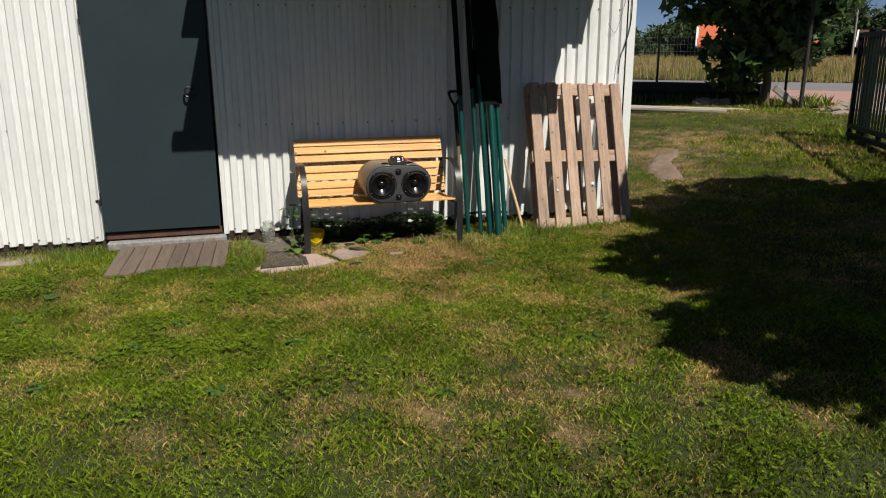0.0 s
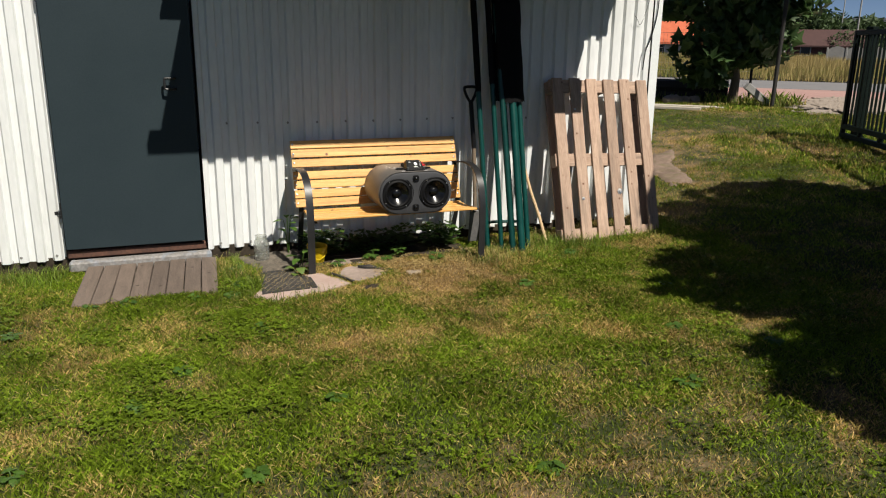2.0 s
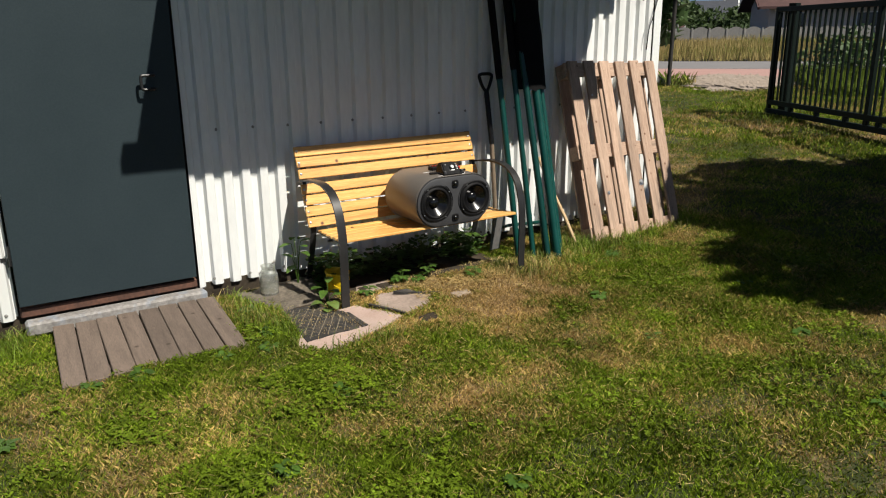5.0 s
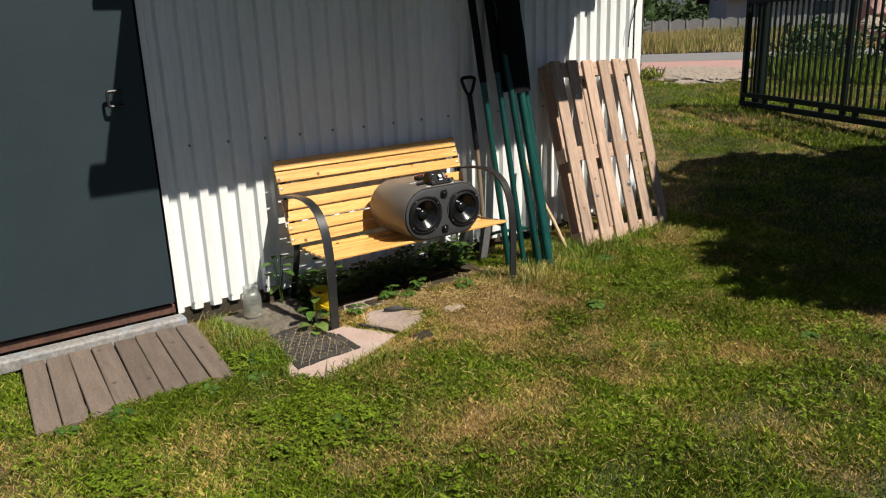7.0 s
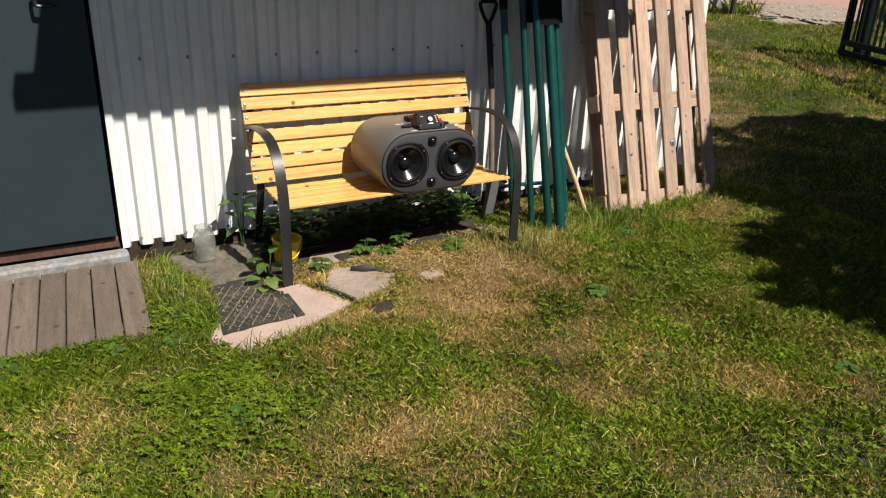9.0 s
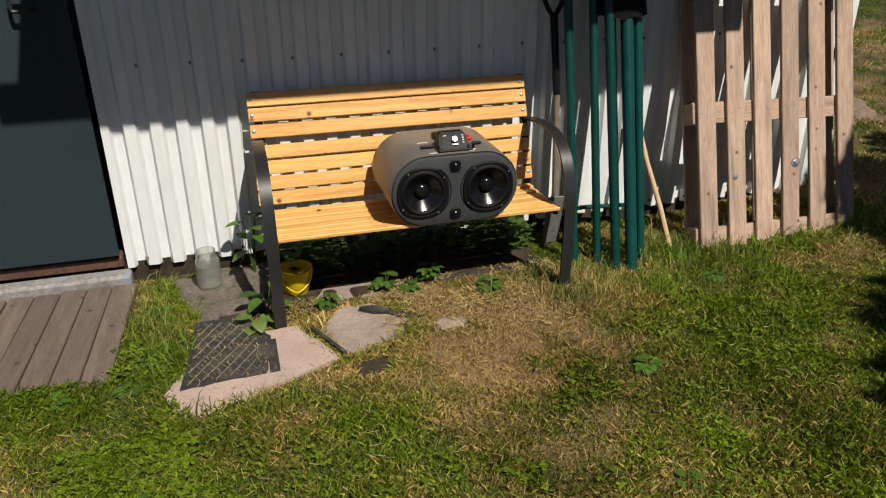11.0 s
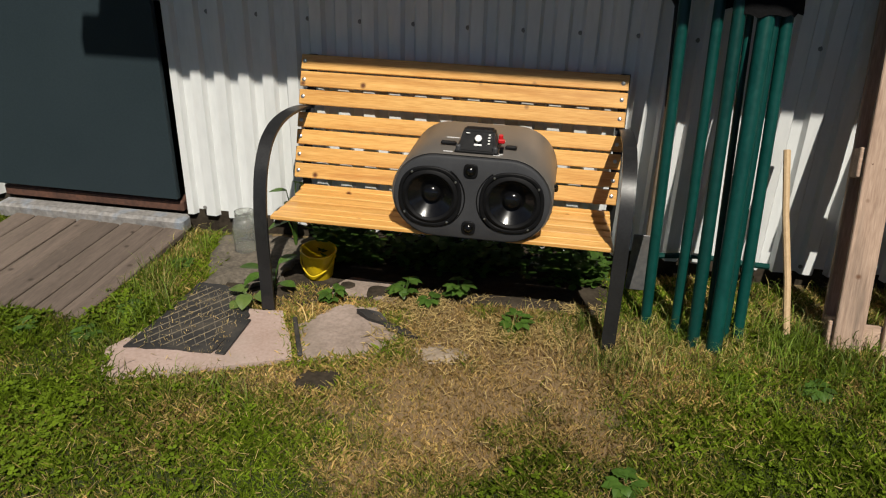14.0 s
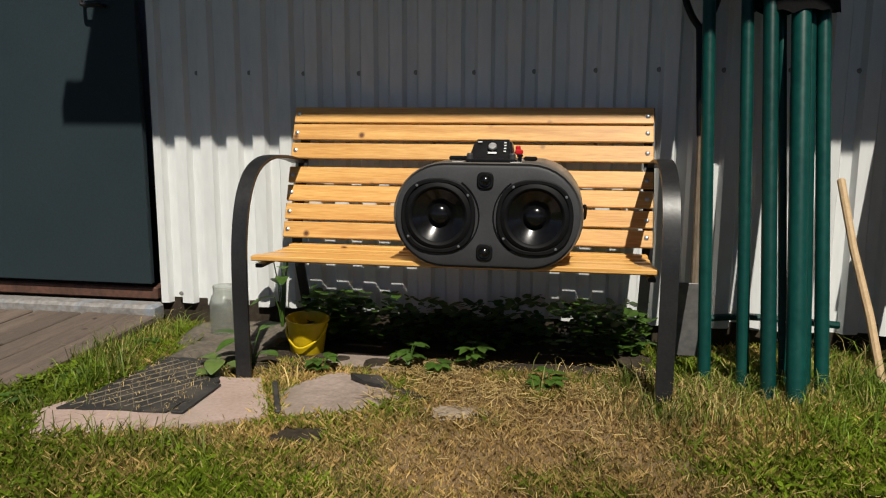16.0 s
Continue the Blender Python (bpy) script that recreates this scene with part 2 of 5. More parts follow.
M["gate"] = surf("dark_green_gate_paint", (0.003, 0.006, 0.0045), (0.006, 0.012, 0.009), 8, 0.5, 0.05)
M["timber_dark"] = surf("tarred_dark_timber", (0.012, 0.011, 0.010), (0.03, 0.027, 0.024), 5, 0.8, 0.4)
M["timber_pale"] = surf("grey_pale_timber", (0.32, 0.28, 0.23), (0.5, 0.45, 0.38), 5, 0.85, 0.3)
M["turf"] = plant("lawn_soil_and_thatch", (0.03, 0.038, 0.012), (0.19, 0.13, 0.07), blade=False)
M["blade"] = plant("lawn_blades", (0.122, 0.182, 0.010), (0.46, 0.31, 0.12))
M["tall"] = plant("tall_grass_blades", (0.12, 0.18, 0.02), (0.44, 0.33, 0.14))
M["wood_far"] = surf("far_foliage", (0.022, 0.048, 0.014), (0.065, 0.105, 0.028), 0.4, 0.7, 0.1, translucent=0.2)

for k, v in (("mattblack", 0.15), ("plastic", 0.2), ("pole_shade", 0.1), ("soil", 0.1), ("baffle", 0.35), ("green", 0.4), ("gate", 0.15), ("black_steel", 0.4)):
    M[k].node_tree.nodes["Principled BSDF"].inputs["Specular IOR Level"].default_value = v
g = bpy.data.materials.new("clear_jar_glass")
g.use_nodes = True
gp = g.node_tree.nodes["Principled BSDF"]
gp.inputs["Transmission Weight"].default_value, gp.inputs["Roughness"].default_value, gp.inputs["IOR"].default_value = 0.9, 0.14, 1.45
gp.inputs["Base Color"].default_value = (0.78, 0.80, 0.76, 1)
M["glass"] = g


# ---- mesh helpers ----
def finish(bm, name, material, smooth=False):
    me = bpy.data.meshes.new(name)
    bmesh.ops.recalc_face_normals(bm, faces=bm.faces)
    bm.to_mesh(me)
    bm.free()
    me.materials.append(material)
    if smooth:
        me.shade_smooth()
        me.set_sharp_from_angle(angle=radians(35))
    return me


def part(name, bm, material, parent=None, label="", smooth=False, at=None):
    me = finish(bm, name, material, smooth) if isinstance(bm, bmesh.types.BMesh) else bm
    ob = new(name, me)
    if parent is not None:
        ob.parent = parent
    if at is not None:
        ob.matrix_basis = at
    if label:
        tagged(ob, label=label)
    return ob


def thing(name, label, category, at=None, group="", kind=""):
    ob = new(name)
    ob.empty_display_size = 0.1
    if at is not None:
        ob.matrix_basis = at
    return tagged(ob, label, category, group, kind)


def box(bm, c, s, m=None, bevel=0.0):
    r = bmesh.ops.create_cube(bm, size=1.0)
    vs = r["verts"]
    bmesh.ops.scale(bm, vec=s, verts=vs)
    if bevel:
        es = list({e for v in vs for e in v.link_edges})
        b = bmesh.ops.bevel(bm, geom=es, offset=bevel, segments=1, affect="EDGES", profile=0.5)
        vs = list({v for f in b["faces"] for v in f.verts} | {v for v in vs if v.is_valid})
    bmesh.ops.translate(bm, vec=c, verts=vs)
    if m is not None:
        bmesh.ops.transform(bm, matrix=m, verts=vs)
    return vs


def boxmesh(c, s, bevel=0.0, m=None):
    bm = bmesh.new()
    box(bm, c, s, m, bevel)
    return bm


def tube(bm, pts, radii, sides=10, cap=True):
    pts = [Vector(p) for p in pts]
    if not isinstance(radii, (list, tuple)):
        radii = [radii] * len(pts)
    rings, ref = [], None
    for i, p in enumerate(pts):
        d = (pts[min(i + 1, len(pts) - 1)] - pts[max(i - 1, 0)]).normalized()
        if ref is None:
            ref = d.orthogonal().normalized()
        ref = (ref - d * ref.dot(d)).normalized()
        other = d.cross(ref)
        rings.append([bm.verts.new(p + radii[i] * (math.cos(a) * ref + math.sin(a) * other)) for a in [2 * math.pi * k / sides for k in range(sides)]])
    for a, b in zip(rings, rings[1:]):
        for k in range(sides):
            bm.faces.new((a[k], a[(k + 1) % sides], b[(k + 1) % sides], b[k]))
    if cap:
        bm.faces.new(rings[0][::-1])
        bm.faces.new(rings[-1])


def lathe(bm, prof, sides=32, m=None, close=False):
    """Turns (radius, height) points round z."""
    rings = []
    for r, z in prof:
        rings.append([bm.verts.new((r * math.cos(2 * math.pi * k / sides), r * math.sin(2 * math.pi * k / sides), z)) for k in range(sides)])
    for a, b in zip(rings, rings[1:]):
        for k in range(sides):
            bm.faces.new((a[k], a[(k + 1) % sides], b[(k + 1) % sides], b[k]))
    if close:
        bm.faces.new(rings[0][::-1])
        bm.faces.new(rings[-1])
    if m is not None:
        bmesh.ops.transform(bm, matrix=m, verts=[v for r in rings for v in r])


def prism(bm, pts, z0, z1, jitter=0.0):
    lo = [bm.verts.new((x, y, z0)) for x, y in pts]
    hi = [bm.verts.new((x, y, z1 + random.uniform(-jitter, jitter))) for x, y in pts]
    bm.faces.new(lo[::-1])
    bm.faces.new(hi)
    n = len(pts)
    for k in range(n):
        bm.faces.new((lo[k], lo[(k + 1) % n], hi[(k + 1) % n], hi[k]))


def band(bm, path, width, thick, x):
    """A flat steel strip of that width across x, bent along a path of (y, z)."""
    pts = [Vector((0, y, z)) for y, z in path]
    rows = []
    for i, p in enumerate(pts):
        d = (pts[min(i + 1, len(pts) - 1)] - pts[max(i - 1, 0)]).normalized()
        nrm = Vector((0, -d.z, d.y)) * thick / 2
        rows.append([bm.verts.new(q) for q in (p + nrm + Vector((x - width / 2, 0, 0)), p + nrm + Vector((x + width / 2, 0, 0)),
                                               p - nrm + Vector((x + width / 2, 0, 0)), p - nrm + Vector((x - width / 2, 0, 0)))])
    for a, b in zip(rows, rows[1:]):
        for k in range(4):
            bm.faces.new((a[k], a[(k + 1) % 4], b[(k + 1) % 4], b[k]))
    bm.faces.new(rows[0][::-1])
    bm.faces.new(rows[-1])


def smooth_path(ctrl, n=8):
    """A Catmull-Rom line through the given points."""
    p = [Vector(c) for c in ctrl]
    p = [2 * p[0] - p[1]] + p + [2 * p[-1] - p[-2]]
    out = []
    for i in range(1, len(p) - 2):
        for k in range(n):
            s = k / n
            out.append(0.5 * (2 * p[i] + (p[i + 1] - p[i - 1]) * s + (2 * p[i - 1] - 5 * p[i] + 4 * p[i + 1] - p[i + 2]) * s * s
                              + (3 * p[i] - p[i - 1] - 3 * p[i + 1] + p[i + 2]) * s ** 3))
    return out + [p[-2]]


def raw_mesh(name, verts, tris, material, dry=None, tone=None):
    """A triangle mesh from arrays."""
    me = bpy.data.meshes.new(name)
    nv, nt = len(verts), len(tris)
    me.vertices.add(nv)
    me.vertices.foreach_set("co", np.asarray(verts, np.float32).ravel())
    me.loops.add(nt * 3)
    me.loops.foreach_set("vertex_index", np.asarray(tris, np.int32).ravel())
    me.polygons.add(nt)
    me.polygons.foreach_set("loop_start", np.arange(nt, dtype=np.int32) * 3)
    me.polygons.foreach_set("loop_total", np.full(nt, 3, np.int32))
    if dry is not None:
        me.attributes.new("dry", "FLOAT", "POINT").data.foreach_set("value", np.asarray(dry, np.float32))
        tone = np.ones(nv) if tone is None else tone
        me.attributes.new("tone", "FLOAT", "POINT").data.foreach_set("value", np.asarray(tone, np.float32))
    me.update()
    me.validate()
    me.materials.append(material)
    return me


# ---- ground ----
rng = np.random.default_rng(5)


def soft_noise(x, y, cell, seed):
    """Smooth value noise in 0..1."""
    tab = np.random.default_rng(seed).random((64, 64))
    u, v = x / cell, y / cell
    i, j = np.floor(u).astype(int), np.floor(v).astype(int)
    fu, fv = u - i, v - j
    fu, fv = fu * fu * (3 - 2 * fu), fv * fv * (3 - 2 * fv)
    a = tab[i % 64, j % 64] * (1 - fu) + tab[(i + 1) % 64, j % 64] * fu
    b = tab[i % 64, (j + 1) % 64] * (1 - fu) + tab[(i + 1) % 64, (j + 1) % 64] * fu
    return a * (1 - fv) + b * fv


def gz(x, y):
    """Height of the ground: level by the bench, rising towards the gate."""
    x, y = np.asarray(x, float), np.asarray(y, float)
    s = np.clip((x - 1.5) / 7.5, 0, 1)
    rise = 0.45 * s * s * (3 - 2 * s) * 0.6 + 0.45 * s * 0.4
    near = np.exp(-((x - 1) ** 2 + (y + 2) ** 2) / 40)
    fall = 0.16 * np.clip((0.76 * x + 0.65 * y - 13.0) / 8.5, 0, 1)
    return rise - fall + near * 0.03 * (soft_noise(x, y, 0.5, 3) - 0.5) + 0.02 * (soft_noise(x, y, 2.3, 4) - 0.5)


DRY_SPOTS = [(1.40, -0.55, 0.32, 0.55), (1.3, -0.70, 0.33, 0.36), (1.55, -0.95, 0.3, 0.26), (1.40, -1.70, 0.42, 0.34), (0.58, -2.0, 0.22, 0.16), (0.55, -1.85, 0.2, 0.1), (1.38, -1.2, 0.25, 0.26),
             (2.03, -0.65, 0.25, 0.22), (0.42, -3.14, 0.3, 0.2), (1.25, -3.6, 0.35, 0.2), (2.23, -3.74, 0.3, 0.24), (-0.44, -2.76, 0.25, 0.12), (1.2, -2.75, 0.3, 0.2),
             (5.6, 2.6, 0.6, 0.4), (5.0, 1.5, 0.5, 0.42), (4.6, 0.5, 0.5, 0.4), (6.6, 3.6, 0.7, 0.25), (0.55, -0.3, 0.5, 0.3), (-0.9, -0.95, 0.35, 0.22), (2.9, -0.75, 0.4, 0.14)]


def dryness(x, y):
    d = 0.72 * soft_noise(x, y, 0.26, 8) * soft_noise(x, y, 0.8, 9) + 0.2 * soft_noise(x, y, 0.07, 10) + 0.36 * (soft_noise(x, y, 0.12, 14) - 0.5) - 0.09 - 0.10 * np.clip(0.6 - x, 0, 1) - 0.13 * np.clip((-2.0 - y) / 0.6, 0, 1) * (x < 4)
    for cx, cy, r, a in DRY_SPOTS:
        d = d + 0.58 * a * np.exp(-(((x - cx) ** 2 + (y - cy) ** 2) / (r * r)) * (0.6 + 0.6 * soft_noise(x, y, 0.13, 12))) * (0.5 + soft_noise(x, y, 0.11, 13))
    return d


def spread(lo, hi, fine_lo, fine_hi, step):
    """Grid lines, fine in the middle and widening outwards."""
    mid = list(np.arange(fine_lo, fine_hi + 1e-6, step))
    a, s = [], step
    v = fine_lo
    while v > lo:
        s *= 1.35
        v -= s
        a.append(max(v, lo))
    b, s, v = [], step, fine_hi
    while v < hi:
        s *= 1.35
        v += s
        b.append(min(v, hi))
    return np.array(a[::-1] + mid + b)


gx, gy = spread(-500, 900, -3.5, 7.5, 0.07), spread(-500, 900, -6.5, 3.5, 0.07)
XX, YY = np.meshgrid(gx, gy, indexing="ij")
nx, ny = XX.shape
idx = np.arange(nx * ny).reshape(nx, ny)
quad = np.stack([idx[:-1, :-1], idx[1:, :-1], idx[1:, 1:], idx[:-1, 1:]], -1).reshape(-1, 4)
gv = np.stack([XX.ravel(), YY.ravel(), gz(XX, YY).ravel()], -1)
gt = np.concatenate([quad[:, [0, 1, 2]], quad[:, [0, 2, 3]]])
ground = new("ground", raw_mesh("ground", gv, gt, M["turf"], dryness(XX, YY).ravel()))
ground.data.shade_smooth()
tagged(ground, "mown lawn of green and straw-dry patches", "ground", kind="structure")

SLABS = [[(0.21, -1.12), (0.13, -0.95), (0.30, -0.62), (0.62, -0.60), (0.745, -0.88)],
         [(0.765, -0.88), (0.70, -0.66), (0.80, -0.50), (0.93, -0.50), (1.06, -0.67), (1.0, -0.80)],
         [(0.70, -0.43), (0.78, -0.29), (1.02, -0.30), (0.99, -0.44)],
         [(0.79, -1.02), (0.80, -0.92), (0.93, -0.90), (0.92, -1.0)]]


def inside(px, py, poly):
    r = np.zeros(len(px), bool)
    for (x0, y0), (x1, y1) in zip(poly, poly[1:] + poly[:1]):
        if y0 == y1:
            continue
        r ^= ((y0 > py) != (y1 > py)) & (px < (x1 - x0) * (py - y0) / (y1 - y0) + x0)
    return r


PATH_SOIL = [(4.48, 0.75), (4.62, 1.35), (4.85, 1.75), (5.35, 2.35), (5.65, 2.35), (5.2, 1.75), (4.9, 1.25), (4.66, 0.7)]
JAR_DIRT = [(0.13, -0.03), (0.15, -0.30), (0.24, -0.47), (0.42, -0.47), (0.56, -0.36), (0.60, -0.03)]
GRAVEL = [(10.0, 4.5), (10.3, 3.95), (11.2, 4.1), (12.6, 4.5), (14.2, 5.6), (14.7, 7.5), (13.2, 7.6), (11.6, 6.3), (10.6, 5.3)]


def bare(px, py):
    """Where no grass grows: walls, paving, boards, under the bench."""
    b = py > -0.01
    b &= px < 3.6
    for s in SLABS:
        mx_, my_ = sum(p[0] for p in s) / len(s), sum(p[1] for p in s) / len(s)
        b |= inside(px + 0.02 * (soft_noise(px, py, 0.05, 61) - 0.5), py, [(mx_ + (x - mx_) * 0.92, my_ + (y - my_) * 0.92) for x, y in s])
    b |= (px > -4.5) & (px < -1.5) & (py > -0.25) & (py < -0.19)
    b |= inside(px, py, [(-0.845, -0.80), (-0.065, -0.795), (-0.01, -0.02), (-0.93, -0.02), (-0.81, -0.12)])
    b |= (px > 0.6) & (px < 1.75) & (py > -0.39)
    b |= (px > 0.24) & (px < 0.6) & (py > -0.50)
    b |= inside(px, py, [(0.20, -0.93), (0.485, -0.905), (0.515, -0.66), (0.43, -0.49), (0.25, -0.475)])
    b |= inside(px + 0.5 * (soft_noise(px, py, 0.3, 62) - 0.5), py, GRAVEL)
    b |= inside(px + 0.35 * (soft_noise(px, py, 0.2, 63) - 0.5), py, PATH_SOIL)
    b |= ((px - 1.22) / 0.06) ** 2 + ((py + 0.74) / 0.035) ** 2 < 1
    return b


def blades(name, areas, material, label, hmin, hmax, width, lean=0.7, keep_dry=1.0, curved=False, green=0.0):
    P = []
    for x0, x1, y0, y1, per in areas:
        n = int((x1 - x0) * (y1 - y0) * per)
        P.append(np.stack([rng.uniform(x0, x1, n), rng.uniform(y0, y1, n)], -1))
    P = np.concatenate(P)
    d = dryness(P[:, 0], P[:, 1])
    ok = ~bare(P[:, 0], P[:, 1]) & (rng.random(len(P)) > keep_dry * np.clip(d - 0.3, 0, 0.85))
    P, d = P[ok], d[ok]
    n = len(P)
    h = rng.uniform(hmin, hmax, n) * (0.65 + 0.7 * soft_noise(P[:, 0], P[:, 1], 0.16, 21)) * (1 - 0.45 * np.clip(d, 0, 1))
    a = rng.uniform(0, 2 * math.pi, n)
    b = rng.uniform(0, 2 * math.pi, n)
    out = rng.uniform(0.15, lean, n) * h
    flat = rng.random(n) < 0.22
    out, h = np.where(flat, h * 1.1, out), np.where(flat, h * 0.3, h)
    w = rng.uniform(0.6, 1.3, n) * width
    z = gz(P[:, 0], P[:, 1]) - 0.003
    base = np.stack([P[:, 0], P[:, 1], z], -1)
    side = np.stack([np.cos(a), np.sin(a), np.zeros(n)], -1) * w[:, None] / 2
    off = np.stack([np.cos(b) * out, np.sin(b) * out, h], -1)
    mid = base + off * np.array([0.35, 0.35, 0.62])
    m = 4
    if curved:
        m = 7
        m1, m2 = base + off * np.array([0.12, 0.12, 0.42]), base + off * np.array([0.45, 0.45, 0.80])
        tip = base + off * np.array([1.15, 1.15, 0.92])
        V = np.stack([base - side, base + side, m1 - side * 0.9, m1 + side * 0.9, m2 - side * 0.6, m2 + side * 0.6, tip], 1).reshape(-1, 3)
        k = np.arange(n)[:, None] * m
        T = np.concatenate([k + np.array(t) for t in ((0, 1, 3), (0, 3, 2), (2, 3, 5), (2, 5, 4), (4, 5, 6))])
    else:
        V = np.stack([base - side, base + side, mid + side * 0.8, base + off], 1).reshape(-1, 3)
        k = np.arange(n)[:, None] * m
        T = np.concatenate([k + np.array([0, 1, 2]), k + np.array([0, 2, 3])])
    me = raw_mesh(name, V, T, material, np.repeat(d - green + rng.uniform(-0.26, 0.30, n), m), np.repeat((0.22 + rng.uniform(0.3, 1.0, n) ** 1.4 * 1.45) * (0.72 + 0.62 * soft_noise(P[:, 0], P[:, 1], 0.42, 22)) * (0.85 + 0.3 * soft_noise(P[:, 0], P[:, 1], 0.1, 23)), m))
    return tagged(new(name, me), label, "grass", kind="stuff")


lawn = blades("lawn_grass", [(-0.7, 3.1, -2.3, -0.01, 44000), (-1.6, -0.7, -2.9, -0.01, 26000), (3.1, 3.6, -2.9, -0.01, 20000), (-0.7, 3.1, -2.9, -2.3, 26000), (-3.2, 5.2, -4.2, -2.9, 13000), (-2.4, 4.2, -5.6, -4.2, 9000), (-3.2, -1.6, -2.9, -0.01, 10000),
                             (3.6, 6.5, -3.6, 1.5, 6500), (3.6, 9.5, 1.5, 6.5, 2200), (6.5, 9.5, -3.0, 1.5, 2600),
                             (-7, 7, -9.5, -5.6, 1600), (-7, -3.2, -5.6, -0.02, 1600), (-3.2, -2.4, -5.6, -4.2, 3000), (4.2, 8, -5.6, -3.6, 1600)],
              M["blade"], "short mown lawn grass with dry straw patches", 0.014, 0.038, 0.0034, lean=1.15, keep_dry=0.3)
drive = blades("drive_grass", [(9.4, 13.2, 1.2, 5.0, 1500), (8.6, 11.6, 5.0, 8.2, 1500), (6.0, 9.5, -3.0, 3.0, 1600)], M["blade"], "rough short grass along the drive", 0.03, 0.07, 0.0075, keep_dry=0.3)
lush = blades("lush_grass", [(1.60, 1.92, -0.74, -0.42, 5200), (1.9, 2.35, -0.66, -0.42, 3800), (2.3, 2.55, -0.5, -0.15, 1500), (2.35, 2.7, -0.72, -0.3, 2600), (1.75, 2.7, -0.9, -0.60, 2200), (1.55, 1.8, -0.85, -0.5, 2600), (-1.45, -0.93, -0.42, -0.05, 3400)], M["tall"], "tall uncut grass round the bench leg and poles", 0.04, 0.125, 0.0036, lean=1.1, keep_dry=0.2, curved=True, green=0.3)
tall_spots = [(0.14, 0.24, -1.0, -0.6, 3800), (0.20, 0.75, -1.16, -1.02, 3000), (1.85, 2.45, -0.65, -0.3, 5200), (2.4, 3.6, -0.62, -0.40, 3600), (1.72, 1.95, -0.75, -0.45, 4200), (-2.6, -0.92, -0.28, -0.02, 5200), (-0.03, 0.14, -0.62, -0.05, 5200),
              (2.3, 3.5, -0.40, -0.05, 2200), (0.03, 0.2, -1.0, -0.5, 4200), (0.66, 0.86, -0.82, -0.60, 1800), (1.3, 1.75, -0.62, -0.44, 1600)]
tuft = blades("tall_grass", tall_spots, M["tall"], "longer unmown grass along the wall and feet", 0.03, 0.11, 0.0038, lean=1.0, keep_dry=0.4, curved=True)


def litter(name, label, x0, x1, y0, y1, n, lmin, lmax, w, dry, z=0.012, fade=0.0):
    """Loose straws lying on the ground."""
    x, y = rng.uniform(x0, x1, n), rng.uniform(y0, y1, n)
    if fade:
        # thicker towards the wall, thinning out in clumps over the lawn
        y = y1 - np.abs(rng.normal(0, fade, n))
        ok = (soft_noise(x, y, 0.14, 81) > rng.uniform(0.15, 0.75, n)) & (y > y0 - 0.2)
        x, y = x[ok], y[ok]
        n = len(x)
    a, ln = rng.uniform(0, 6.28, n), rng.uniform(lmin, lmax, n)
    zz = gz(x, y) + z + rng.uniform(0, 0.012, n)
    d = np.stack([np.cos(a) * ln / 2, np.sin(a) * ln / 2, rng.uniform(-0.006, 0.006, n)], -1)
    sd = np.stack([-np.sin(a), np.cos(a), rng.uniform(-0.5, 0.5, n)], -1) * w / 2
    c = np.stack([x, y, zz], -1)
    V = np.stack([c - d - sd, c - d + sd, c + d + sd, c + d - sd], 1).reshape(-1, 3)
    k = np.arange(n)[:, None] * 4
    me = raw_mesh(name, V, np.concatenate([k + np.array([0, 1, 2]), k + np.array([0, 2, 3])]), M["tall"], np.full(n * 4, dry), np.repeat(rng.uniform(0.5, 1.5, n), 4))
    return tagged(new(name, me), label, "straw", kind="stuff")


def leaflets(name, label, areas, material, size, hmin, hmax, tmin, tmax, patchy=0.0):
    """Small three-leaved plants: three rounded leaves each on no visible stalk."""
    P = np.concatenate([np.stack([rng.uniform(x0, x1, n), rng.uniform(y0, y1, n)], -1) for x0, x1, y0, y1, n in areas])
    ok = soft_noise(P[:, 0], P[:, 1], 0.33, 71) * 0.6 + soft_noise(P[:, 0], P[:, 1], 0.09, 72) * 0.4 + rng.uniform(-0.1, 0.1, len(P)) > patchy
    if patchy > 0:
        ok &= ~bare(P[:, 0], P[:, 1]) & (dryness(P[:, 0], P[:, 1]) < 0.28)
    P = np.repeat(P[ok], 3, 0)
    n = len(P)
    a = np.tile([0, 2.1, 4.2], n // 3) + np.repeat(rng.uniform(0, 6.28, n // 3), 3)
    h = np.repeat(rng.uniform(hmin, hmax, n // 3), 3)
    sz = np.repeat(rng.uniform(0.6, 1.3, n // 3), 3) * size
    c = np.stack([P[:, 0], P[:, 1], gz(P[:, 0], P[:, 1]) + h], -1)
    u = np.stack([np.cos(a), np.sin(a), rng.uniform(-0.35, 0.5, n)], -1) * sz[:, None]
    v = np.stack([-np.sin(a), np.cos(a), rng.uniform(-0.3, 0.3, n)], -1) * sz[:, None] * 0.42
    V = np.stack([c, c + u * 0.45 - v, c + u * 0.9 - v * 0.7, c + u, c + u * 0.9 + v * 0.7, c + u * 0.45 + v], 1).reshape(-1, 3)
    k = np.arange(n)[:, None] * 6
    T = np.concatenate([k + np.array(t) for t in ((0, 1, 2), (0, 2, 3), (0, 3, 4), (0, 4, 5))])
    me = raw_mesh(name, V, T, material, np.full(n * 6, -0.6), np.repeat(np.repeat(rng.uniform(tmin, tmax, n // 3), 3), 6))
    return tagged(new(name, me), label, "plants", kind="stuff")


